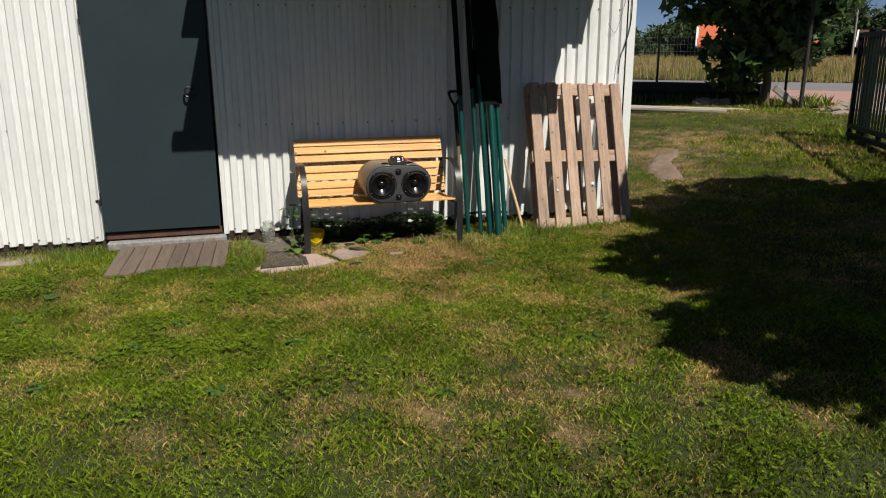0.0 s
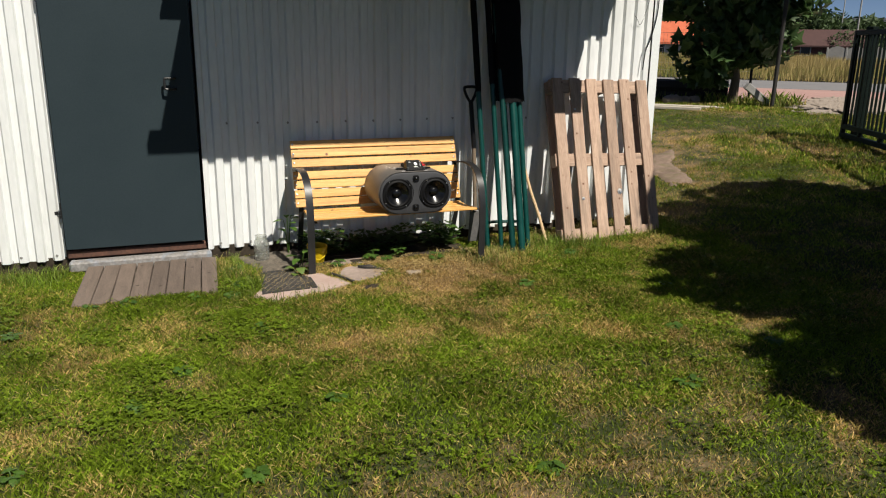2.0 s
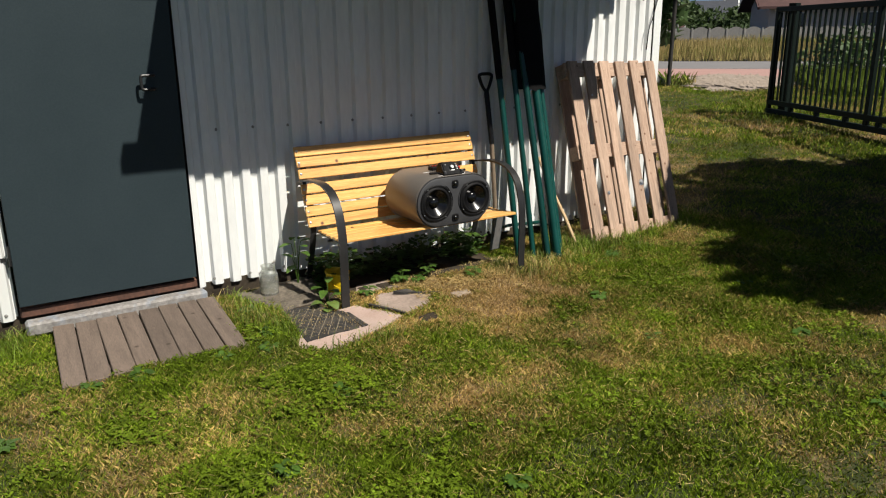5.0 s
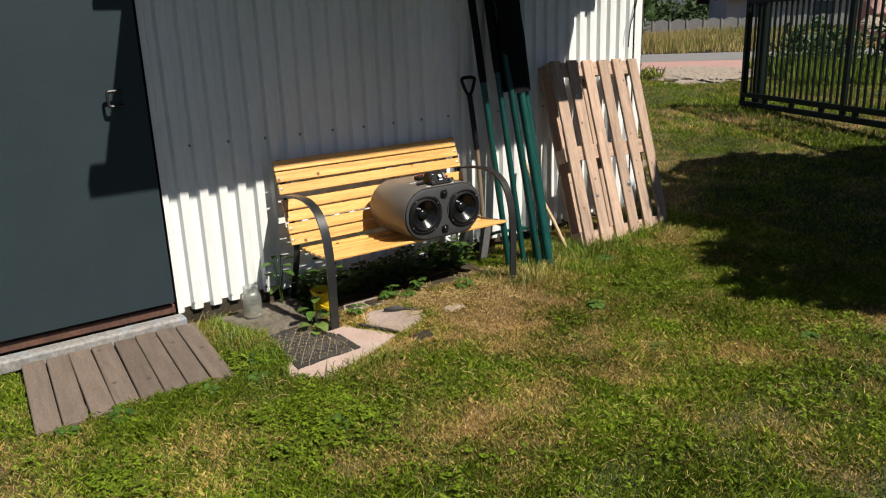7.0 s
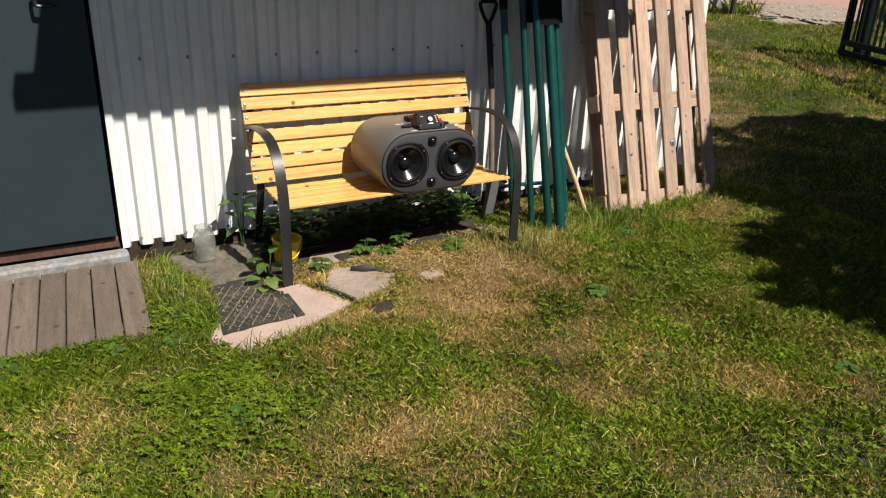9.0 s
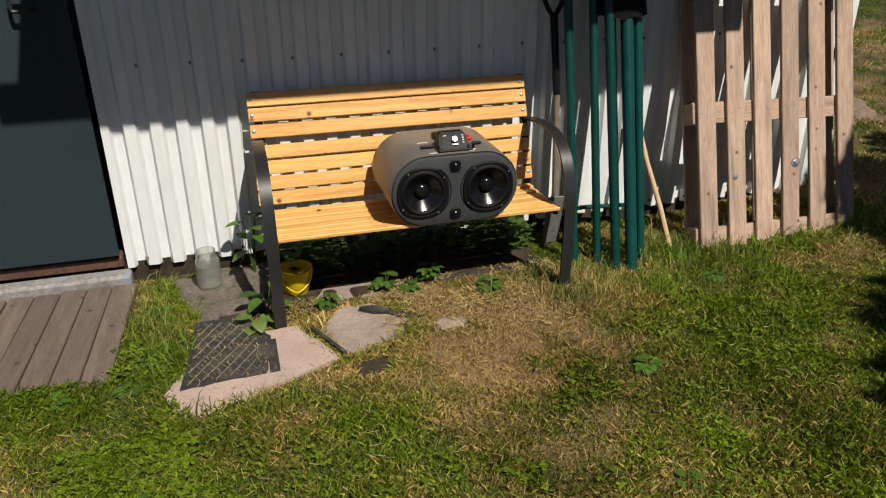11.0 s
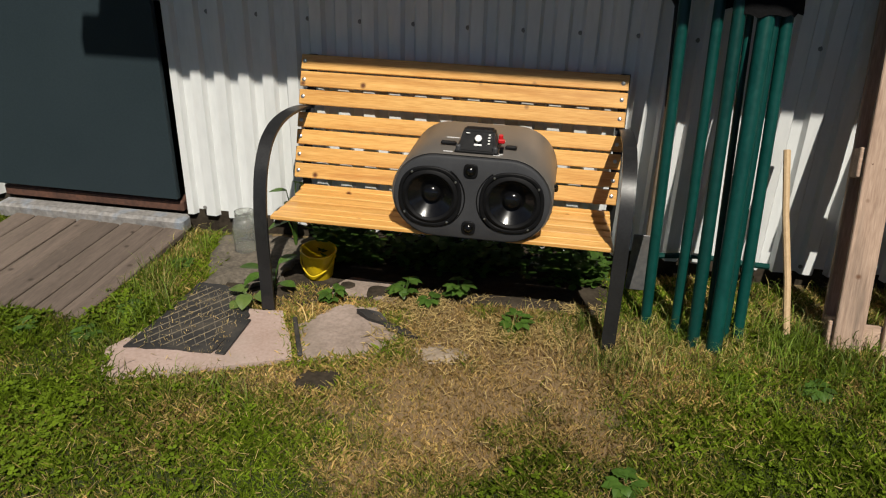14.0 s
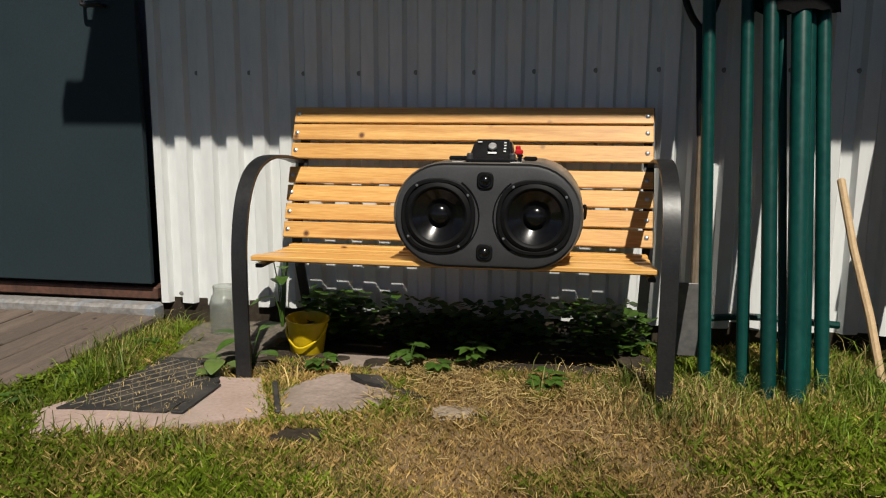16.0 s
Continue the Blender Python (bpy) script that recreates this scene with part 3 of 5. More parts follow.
leaflets("clover", "low clover growing in patches of the lawn", [(-1.6, 3.6, -3.4, -0.45, 12000), (-3.0, 5.0, -4.6, -3.4, 5000), (-1.6, 0.25, -2.4, -0.6, 9000)], M["blade"], 0.012, 0.014, 0.034, 0.6, 1.35, patchy=0.5)
# weeds along the middle are added, to deepen the shade under the bench
leaflets("shade_weeds", "leafy weeds under the bench, the middle ones added to deepen its shade", [(0.6, 1.76, -0.20, -0.03, 420), (0.58, 0.82, -0.24, -0.06, 160), (1.5, 1.76, -0.22, -0.05, 90)], M["leaf"], 0.032, 0.02, 0.17, 0.3, 0.6)
litter("straw_litter", "dry straw lying before the bench", 0.95, 1.80, -0.80, -0.335, 4200, 0.012, 0.050, 0.0022, 1.1, fade=0.22)
litter("lawn_straw", "scattered mown straw in the lawn", -1.0, 3.4, -3.0, -0.9, 3600, 0.012, 0.042, 0.0017, 0.85, z=0.018)
litter("mat_chaff", "dry chaff on the rubber mat and slab", 0.2, 0.52, -0.93, -0.5, 420, 0.003, 0.011, 0.0016, 0.8, z=0.028)
far_tuft = blades("verge_grass", [(10.3, 11.4, 5.5, 6.6, 700), (10.0, 10.9, 6.6, 7.4, 400)], M["tall"], "rough grass by the gate and tree", 0.05, 0.26, 0.012, keep_dry=0.2)

# ---- barn ----
PERIOD, RIB = 0.103, 0.0255
DOOR_L, DOOR_R, DOOR_TOP = -0.935, -0.05, 2.08


def sheet_mesh(k0, k1, z0, z1, x_min, x_max, per=PERIOD, first=0.030):
    """A ribbed steel sheet, its ribs from number k0 to k1, clipped to x_min..x_max."""
    prof = []
    for k in range(k0, k1 + 1):
        x = first + k * per
        prof += [(x, RIB), (x + 0.012, 0.0), (x + 0.55 * per, 0.0), (x + 0.66 * per, RIB)]
    prof = [(x, y) for x, y in prof if x_min <= x <= x_max]
    prof = [(x_min, prof[0][1])] + prof + [(x_max, prof[-1][1])]
    bm = bmesh.new()
    zs = [z0] + [z0 + (z1 - z0) * i / 8 for i in range(1, 8)] + [z1]
    rows = []
    for i, z in enumerate(zs):
        rows.append([bm.verts.new((x, y + 0.0012 * math.sin(7 * x + 2.1 * z) + random.uniform(-0.0006, 0.0006), z + (0.0015 * math.sin(31 * x) if i == 0 else 0))) for x, y in prof])
    back = [[bm.verts.new((v.co.x, v.co.y + 0.0015, v.co.z)) for v in r] for r in rows]
    for a, b in zip(rows, rows[1:]):
        for i in range(len(a) - 1):
            bm.faces.new((a[i], a[i + 1], b[i + 1], b[i]))
    for a, b in zip(back, back[1:]):
        for i in range(len(a) - 1):
            bm.faces.new((a[i + 1], a[i], b[i], b[i + 1]))
    for i in range(len(rows[0]) - 1):
        bm.faces.new((rows[0][i + 1], rows[0][i], back[0][i], back[0][i + 1]))
    for s in (0, -1):
        for i in range(len(rows) - 1):
            bm.faces.new((rows[i][s], rows[i + 1][s], back[i + 1][s], back[i][s]))
    return bm


wall_south = new("wall_south")
tagged(wall_south, "white ribbed steel barn wall, weathered at the foot", "wall", kind="structure")
EAVE = 2.75
bm = bmesh.new()
box(bm, ((-6.0 + DOOR_L) / 2, 0.10, EAVE / 2), (DOOR_L + 6.0, 0.14, EAVE))
box(bm, ((3.54 + DOOR_R) / 2, 0.10, EAVE / 2), (3.54 - DOOR_R, 0.14, EAVE))
box(bm, ((DOOR_L + DOOR_R) / 2, 0.10, (EAVE + DOOR_TOP) / 2), (DOOR_R - DOOR_L, 0.14, EAVE - DOOR_TOP))
part("wall_core", bm, M["timber_dark"], wall_south, "dark framing behind the steel")
for k0, k1, xa, xb in [(-50, -32, -5.9, -4.2), (-34, -16, -4.2, -2.6), (-18, 0, -2.6, DOOR_L - 0.005)]:
    part("cladding_sheet", sheet_mesh(k0, k1, 0.085, EAVE, xa, xb, 0.0998, -1.020), M["white_steel"], wall_south)
for k0, k1, xa, xb in [(-1, 9, DOOR_R + 0.004, 1.056), (9, 20, 1.056, 2.189), (20, 33, 2.189, 3.50)]:
    part("cladding_sheet", sheet_mesh(k0, k1, 0.082, EAVE, xa, xb), M["white_steel"], wall_south)
part("cladding_sheet", sheet_mesh(-10, 0, DOOR_TOP, EAVE, DOOR_L, DOOR_R), M["white_steel"], wall_south)
bm = bmesh.new()
box(bm, (3.535, -0.004, 1.42), (0.075, 0.006, 2.66), bevel=0.001)
box(bm, (3.571, 0.05, 1.42), (0.006, 0.11, 2.66), bevel=0.001)
part("corner_flashing", bm, M["trim"], wall_south, "flat white corner strip")
bm = bmesh.new()
lathe(bm, [(0.0088, 0), (0.0088, 0.002), (0.0055, 0.003), (0.0055, 0.0065), (0.0, 0.0065)], 8, pose(0, 0, 0, 90, 0, 0))
screw = finish(bm, "wall_screw", M["screw_dark"])
for z in (0.118, 0.945, 1.86):
    for k in range(-24, 34):
        x = 0.026 + k * PERIOD + (0.105 if z > 0.5 else 0.012)
        if k % 2 or (DOOR_L - 0.04 < x < DOOR_R + 0.02) or x > 3.48:
            continue
        part("wall_screw", screw, None, wall_south, at=pose(x, RIB - 0.001 if z > 0.5 else 0.0, z + random.uniform(-0.006, 0.006)))

foundation = part("foundation", boxmesh((-1.2, 0.10, 0.03), (9.5, 0.15, 0.14)), M["soil"])
tagged(foundation, "dark soil-stained footing under the barn wall", "foundation", kind="structure")
for nm, c, s in (("wall_east", (3.53, 3.1, EAVE / 2), (0.08, 5.9, EAVE)), ("wall_west", (-5.95, 3.1, EAVE / 2), (0.08, 5.9, EAVE)),
                 ("wall_north", (-1.2, 6.05, EAVE / 2), (9.5, 0.08, EAVE))):
    tagged(part(nm, boxmesh(c, s), M["white_steel"]), "white steel barn wall", "wall", kind="structure")
bm = bmesh.new()
for s in (-1, 1):
    a, b = (3.05 - s * 3.52, 2.62), (3.05, 4.1)
    prism_pts = [(-6.3, a[0], a[1]), (3.9, a[0], a[1]), (3.9, b[0], b[1]), (-6.3, b[0], b[1])]
    lo = [bm.verts.new(p) for p in prism_pts]
    hi = [bm.verts.new((p[0], p[1], p[2] + 0.06)) for p in prism_pts]
    bm.faces.new(lo)
    bm.faces.new(hi[::-1])
    for k in range(4):
        bm.faces.new((lo[k], lo[(k + 1) % 4], hi[(k + 1) % 4], hi[k]))
tagged(part("barn_roof", bm, M["roof_dark"]), "dark sheet roof of the barn", "roof", kind="structure")

# the lean-to canopy over the bench, above the view; its shade lies on the wall
canopy = thing("canopy", "flat board canopy fixed to the barn wall over the bench", "canopy", kind="structure")
part("roof_board", boxmesh((1.5905, -0.278, 2.315), (3.319, 0.536, 0.03)), M["timber_dark"], canopy)
part("roof_board", boxmesh((1.563, -0.79, 2.297), (3.014, 0.58, 0.03)), M["timber_dark"], canopy)
part("front_beam", boxmesh((1.53, -1.109, 2.29), (3.08, 0.075, 0.07), 0.004), M["timber_dark"], canopy)
for x in (0.3, 1.3, 2.3):
    part("rafter", boxmesh((x, -0.56, 2.255), (0.05, 1.08, 0.05), 0.003), M["timber_dark"], canopy)

# ---- door ----
door = thing("door_1", "closed slate-grey steel barn door", "door", kind="structure")
bm = boxmesh(((DOOR_L + DOOR_R) / 2 - 0.006, -0.020, (0.153 + DOOR_TOP) / 2), (DOOR_R - DOOR_L - 0.022, 0.03, DOOR_TOP - 0.165), 0.003)
part("door_leaf", bm, M["door"], door)
bm = bmesh.new()
path = smooth_path([(-0.185, -0.02, 1.250), (-0.185, -0.072, 1.250), (-0.238, -0.078, 1.250), (-0.248, -0.078, 1.24), (-0.248, -0.078, 1.195), (-0.238, -0.078, 1.183), (-0.185, -0.072, 1.183), (-0.185, -0.02, 1.183)], 5)
tube(bm, path, 0.0075, 8)
box(bm, (-0.185, -0.023, 1.217), (0.035, 0.006, 0.12), bevel=0.002)
part("door_handle", bm, M["black_steel"], door, "black steel pull handle", smooth=True)
bm = bmesh.new()
for z in (0.42, 1.75):
    tube(bm, [(DOOR_L + 0.002, -0.02, z - 0.05), (DOOR_L + 0.002, -0.02, z + 0.05)], 0.008, 8)
    part("hinge", bm, M["black_steel"], door)
    bm = bmesh.new()
bm.free()
bm = bmesh.new()
box(bm, (DOOR_L - 0.03, 0.004, 0.40), (0.022, 0.014, 0.022), bevel=0.002)
box(bm, (DOOR_L - 0.012, -0.002, 0.385), (0.006, 0.012, 0.045), bevel=0.001)
tagged(part("door_catch", bm, M["black_steel"], wall_south), label="small dark steel door catch")

threshold = part("threshold", boxmesh((-0.495, 0.035, 0.116), (0.87, 0.085, 0.05), 0.006), M["rust"])
tagged(threshold, "rust-brown beam under the barn door", "threshold", kind="structure")
bm = bmesh.new()
box(bm, (-0.475, -0.048, 0.053), (0.89, 0.085, 0.072), bevel=0.012)
for v in bm.verts:
    v.co.z += 0.004 * math.sin(9 * v.co.x)
sill = tagged(part("sill", bm, M["sill"]), "worn pale door sill with bluish paint traces", "sill", kind="structure")

# ---- step boards ----
step = thing("door_step", "weathered brown plank step in front of the barn door", "step")
bm = boxmesh((0, 0, 0), (0.0955, 0.70, 0.026), 0.004)
plank = finish(bm, "plank", M["deck"])
for i in range(8):
    x = -0.7845 + i * 0.1011
    part("plank", plank, None, step, at=pose(x, -0.457 + random.uniform(-0.008, 0.008), 0.030 + random.uniform(-0.003, 0.003), 2.4 + random.uniform(-0.3, 0.3), random.uniform(-0.8, 0.8), -3.8 + random.uniform(-0.5, 0.5)))
for y in (-0.2, -0.68):
    part("bearer", boxmesh((-0.43, y, -0.006), (0.76, 0.06, 0.045), 0.003), M["deck"], step)

# ---- paving by the bench ----
slab_mats = (M["slab"], M["slab_grey"], M["slab_grey"], M["soil"])
slab_labels = ("pinkish broken paving slab set in the lawn", "broken grey-pink paving slab half grown over", "sunken grey slab under the bench", "small dark slab fragment sunk in grass")
for pts, mm, lab, zt in zip(SLABS, slab_mats, slab_labels, (0.022, 0.016, 0.016, 0.012)):
    bm = bmesh.new()
    ring = []
    for (xa, ya), (xb, yb) in zip(pts, pts[1:] + pts[:1]):
        for s in (0, 0.25, 0.5, 0.75):
            ring.append((xa + (xb - xa) * s + random.uniform(-0.006, 0.006), ya + (yb - ya) * s + random.uniform(-0.006, 0.006)))
    prism(bm, ring, -0.04, zt, 0.002)
    tagged(part("paving_slab", bm, mm), lab, "slab")
bm = boxmesh((0, 0, 0), (0.016, 0.24, 0.05), 0.003)
tagged(part("edging_strip", bm, M["rubber"], at=pose(0.725, -0.755, 0.008, 0, 0, 24)), "black edging strip beside the slab", "edging")
bm = bmesh.new()
prism(bm, [(-0.13, -0.01), (-0.07, -0.022), (-0.02, -0.015), (0.04, -0.028), (0.12, -0.02), (0.14, 0.004), (0.07, 0.014), (0.0, 0.008), (-0.05, 0.026), (-0.11, 0.018)], -0.006, 0.007, 0.006)
tagged(part("bark_piece", bm, M["rubber"], at=pose(1.0, -0.60, 0.020, 2, 3, -24)), "dark torn strip lying on the slab", "debris")
# bare earth; part of the bench's shade is put into its dark colour
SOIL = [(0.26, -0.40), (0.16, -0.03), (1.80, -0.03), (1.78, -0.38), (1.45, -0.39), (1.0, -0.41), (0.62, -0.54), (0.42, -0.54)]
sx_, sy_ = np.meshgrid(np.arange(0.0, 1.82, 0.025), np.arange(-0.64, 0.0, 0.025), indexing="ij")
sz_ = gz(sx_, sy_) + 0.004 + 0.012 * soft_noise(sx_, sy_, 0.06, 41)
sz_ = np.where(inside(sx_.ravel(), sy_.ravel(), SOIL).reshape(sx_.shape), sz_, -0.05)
si = np.arange(sx_.size).reshape(sx_.shape)
sq = np.stack([si[:-1, :-1], si[1:, :-1], si[1:, 1:], si[:-1, 1:]], -1).reshape(-1, 4)
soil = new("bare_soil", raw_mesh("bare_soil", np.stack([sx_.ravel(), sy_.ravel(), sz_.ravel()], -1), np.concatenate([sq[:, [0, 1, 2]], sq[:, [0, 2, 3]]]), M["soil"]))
tagged(soil, "bare earth under the bench, coloured darker for the shade there", "soil", kind="structure")


def ground_patch(name, label, category, outline, material, step, lift, rough):
    """A thin uneven layer lying on the ground inside an outline; its rim dips under the turf."""
    ax, ay = [q[0] for q in outline], [q[1] for q in outline]
    px, py = np.meshgrid(np.arange(min(ax) - 0.1, max(ax) + 0.1, step), np.arange(min(ay) - 0.1, max(ay) + 0.07, step), indexing="ij")
    wob = 5 * step * (soft_noise(px, py, 4 * step, 43) - 0.5)
    keep = inside((px + wob).ravel(), (py + wob).ravel(), outline).reshape(px.shape)
    pz = gz(px, py) + np.where(keep, lift + rough * soft_noise(px, py, 2.2 * step, 44) + 0.5 * rough * soft_noise(px, py, step, 45), -0.06)
    ix = np.arange(px.size).reshape(px.shape)
    q4 = np.stack([ix[:-1, :-1], ix[1:, :-1], ix[1:, 1:], ix[:-1, 1:]], -1).reshape(-1, 4)
    me = raw_mesh(name, np.stack([px.ravel(), py.ravel(), pz.ravel()], -1), np.concatenate([q4[:, [0, 1, 2]], q4[:, [0, 2, 3]]]), material)
    return tagged(new(name, me), label, category, kind="structure")


ground_patch("bare_path", "pinkish trodden bare soil in the lawn", "soil", PATH_SOIL, M["path_soil"], 0.05, 0.004, 0.03)
ground_patch("dry_dirt", "grey dry dirt round the jar at the wall foot", "soil", JAR_DIRT, M["dirt"], 0.02, 0.012, 0.016)
bm = bmesh.new()
bmesh.ops.create_icosphere(bm, subdivisions=3, radius=1.0)
for v in bm.verts:
    n = noise.noise(v.co * 2.2) * 0.25
    v.co = Vector((v.co.x * 0.075 * (1 + 3 * n), v.co.y * 0.045 * (1 + 3 * n), v.co.z * 0.006 * (1 + n)))
tagged(part("sand_patch", bm, M["sand"], at=pose(1.22, -0.74, 0.010)), "small pale heap of sand in the lawn", "sand", kind="stuff")

bm = bmesh.new()
prism(bm, [(-4.5, -0.30), (-1.5, -0.30), (-1.36, -0.27), (-1.33, -0.02), (-4.5, -0.02)], -0.05, 0.018, 0.004)
tagged(part("concrete_apron", bm, M["slab_grey"]), "grey concrete strip along the barn wall", "pavement", kind="structure")
mat_thing = thing("rubber_mat", "black rubber mat with a diamond grid full of dry chaff", "mat", at=pose(0, 0, 0.024))
MATP = [(0.19, -0.935), (0.485, -0.905), (0.515, -0.66), (0.43, -0.49), (0.235, -0.475)]
bm = bmesh.new()
mring = []
for (xa, ya), (xb, yb) in zip(MATP, MATP[1:] + MATP[:1]):
    for q in range(8):
        mring.append((xa + (xb - xa) * q / 8 + random.uniform(-0.005, 0.005), ya + (yb - ya) * q / 8 + random.uniform(-0.005, 0.005)))
prism(bm, mring, -0.004, 0.004, 0.0015)
part("mat_sheet", bm, M["rubber"], mat_thing)
bm = bmesh.new()
mxs, mys = [p[0] for p in MATP], [p[1] for p in MATP]
for dx in (1, -1):
    for k in range(-14, 15):
        # one diagonal groove line, kept inside the sheet
        run = []
        for s in np.linspace(-0.35, 0.35, 57):
            px, py = 0.35 + k * 0.043 + dx * s * 0.62, -0.70 + s
            if inside(np.array([px]), np.array([py]), [(0.215, -0.915), (0.46, -0.89), (0.475, -0.68), (0.41, -0.51), (0.25, -0.495)])[0]:
                run.append((px + 0.004 * math.sin(9 * py + k), py + 0.003 * math.sin(23 * px + 2 * k), 0.0043))
        if len(run) > 3:
            tube(bm, run[::3] + [run[-1]], 0.0019 if dx > 0 else 0.0009, 4)
part("grid_line", bm, M["chaff"], mat_thing, "pale dry chaff in the grooves")
part("mat_edge", boxmesh((0.515, -0.80, 0.003), (0.035, 0.22, 0.006), 0.002, None), M["rubber"], mat_thing)

# ---- bench ----
bench = thing("garden_bench", "orange varnished pine slat bench with black steel arms", "bench")
BX0, BX1 = 0.538, 1.762
slat = finish(boxmesh((0, 0, 0), (BX1 - BX0, 0.013, 0.0562), 0.0025), "back_slat", M["pine"])
BACK = [(-0.052, 0.796), (-0.075, 0.737), (-0.099, 0.673), (-0.128, 0.592), (-0.150, 0.531), (-0.172, 0.470), (-0.194, 0.410)]
tilt = math.degrees(math.atan2(0.142, 0.386))
bm = bmesh.new()
lathe(bm, [(0.0075, 0), (0.0075, 0.0015), (0.004, 0.0035), (0.0, 0.0038)], 10, pose(0, 0, 0, 90, 0, 0))
bolt = finish(bm, "screw", M["galv"], True)
for i, (y, z) in enumerate(BACK):
    s = part("backrest_slat", slat, None, bench, at=pose((BX0 + BX1) / 2, y, z, -tilt + random.uniform(-0.7, 0.7)))
    for sx in (-0.597, 0.592):
        part("screw", bolt, None, s, at=pose(sx, -0.0064, random.uniform(-0.004, 0.004)))
seat_slat = finish(boxmesh((0, 0, 0), (1.158, 0.049, 0.015), 0.0025), "seat_slat", M["pine"])
for i in range(6):
    y = -0.553 + i * 0.0605
    part("seat_slat", seat_slat, None, bench, at=pose(1.163, y, 0.376 - 0.010 * math.sin(math.pi * i / 5.5) - 0.002 * i, -2 - 1.2 * i * 0.3))
arm = smooth_path([(-0.095, 0.635, 0), (-0.19, 0.652, 0), (-0.30, 0.662, 0), (-0.41, 0.655, 0), (-0.50, 0.618, 0), (-0.560, 0.545, 0), (-0.592, 0.44, 0), (-0.602, 0.32, 0), (-0.600, 0.16, 0), (-0.598, 0.012, 0)], 6)
arm = [(p.x, p.y) for p in arm]
rear = smooth_path([(-0.040, 0.822, 0), (-0.115, 0.615, 0), (-0.185, 0.410, 0), (-0.175, 0.30, 0), (-0.115, 0.14, 0), (-0.075, 0.012, 0)], 5)
rear = [(p.x, p.y) for p in rear]
for x, inset in ((0.560, 0.018), (1.767, -0.018)):
    bm = bmesh.new()
    band(bm, arm, 0.046, 0.010, x)
    part("armrest", bm, M["black_steel"], bench, "bent black flat steel armrest and front leg", smooth=True)
    bm = bmesh.new()
    band(bm, [(y + 0.013, z) for y, z in rear], 0.034, 0.008, x + inset)
    part("rear_leg", bm, M["black_steel"], bench, smooth=True)
    part("seat_rail", boxmesh((x + inset * 2.3, -0.375, 0.352), (0.022, 0.37, 0.012), 0.002), M["black_steel"], bench)
bm = bmesh.new()
tube(bm, [(0.58, -0.36, 0.335), (1.75, -0.36, 0.335)], 0.008, 8)
part("tie_rod", bm, M["black_steel"], bench)

# ---- loudspeaker ----
SX, SZ, SY = 1.277, 0.519, -0.594
speaker = thing("loudspeaker", "oval grey twin-woofer loudspeaker lying on the bench seat", "loudspeaker", at=pose(SX, SY, SZ))


def stadium(half_w, r, n=18, flat=0.0):
    pts = []
    for k in range(n + 1):
        a = -math.pi / 2 + math.pi * k / n
        pts.append((half_w - r + r * math.cos(a), r * math.sin(a)))
    for k in range(n + 1):
        a = math.pi / 2 + math.pi * k / n
        pts.append((-half_w + r + r * math.cos(a), r * math.sin(a)))
    return pts


def shell(bm, rows):
    """Lofts rings of (half width, radius, y)."""
    rings = [[bm.verts.new((x, y, z)) for x, z in stadium(hw, r)] for hw, r, y in rows]
    n = len(rings[0])
    for a, b in zip(rings, rings[1:]):
        for k in range(n):
            bm.faces.new((a[k], a[(k + 1) % n], b[(k + 1) % n], b[k]))
    bm.faces.new(rings[0])
    bm.faces.new(rings[-1][::-1])


bm = bmesh.new()
shell(bm, [(0.250, 0.135, 0.060), (0.253, 0.138, 0.008), (0.258, 0.143, 0.004), (0.2615, 0.146, 0.012), (0.2615, 0.146, 0.352), (0.256, 0.141, 0.362), (0.24, 0.125, 0.366)])
part("shell", bm, M["body"], speaker, "warm grey satin oval shell", smooth=True)
bm = bmesh.new()
rings = [[bm.verts.new((x, y, z)) for x, z in stadium(hw, r)] for hw, r, y in ((0.246, 0.131, -0.006), (0.252, 0.137, -0.003), (0.2535, 0.1385, 0.012))]
for ra, rb in zip(rings, rings[1:]):
    for k in range(len(ra)):
        bm.faces.new((ra[k], ra[(k + 1) % len(ra)], rb[(k + 1) % len(ra)], rb[k]))
loops = [rings[0]]
for sx in (-0.1315, 0.1315):
    loops.append([bm.verts.new((sx + 0.090 * math.cos(2 * math.pi * k / 40), -0.006, 0.090 * math.sin(2 * math.pi * k / 40))) for k in range(40)])
edges = []
for lp in loops:
    for k in range(len(lp)):
        e = bm.edges.get((lp[k], lp[(k + 1) % len(lp)]))
        edges.append(e if e else bm.edges.new((lp[k], lp[(k + 1) % len(lp)])))
bmesh.ops.triangle_fill(bm, use_beauty=True, use_dissolve=False, edges=edges, normal=(0, -1, 0))
part("front_panel", bm, M["baffle"], speaker, "dark grey front panel", smooth=True)
FACE = pose(0, -0.0065, 0, 90, 0, 0)
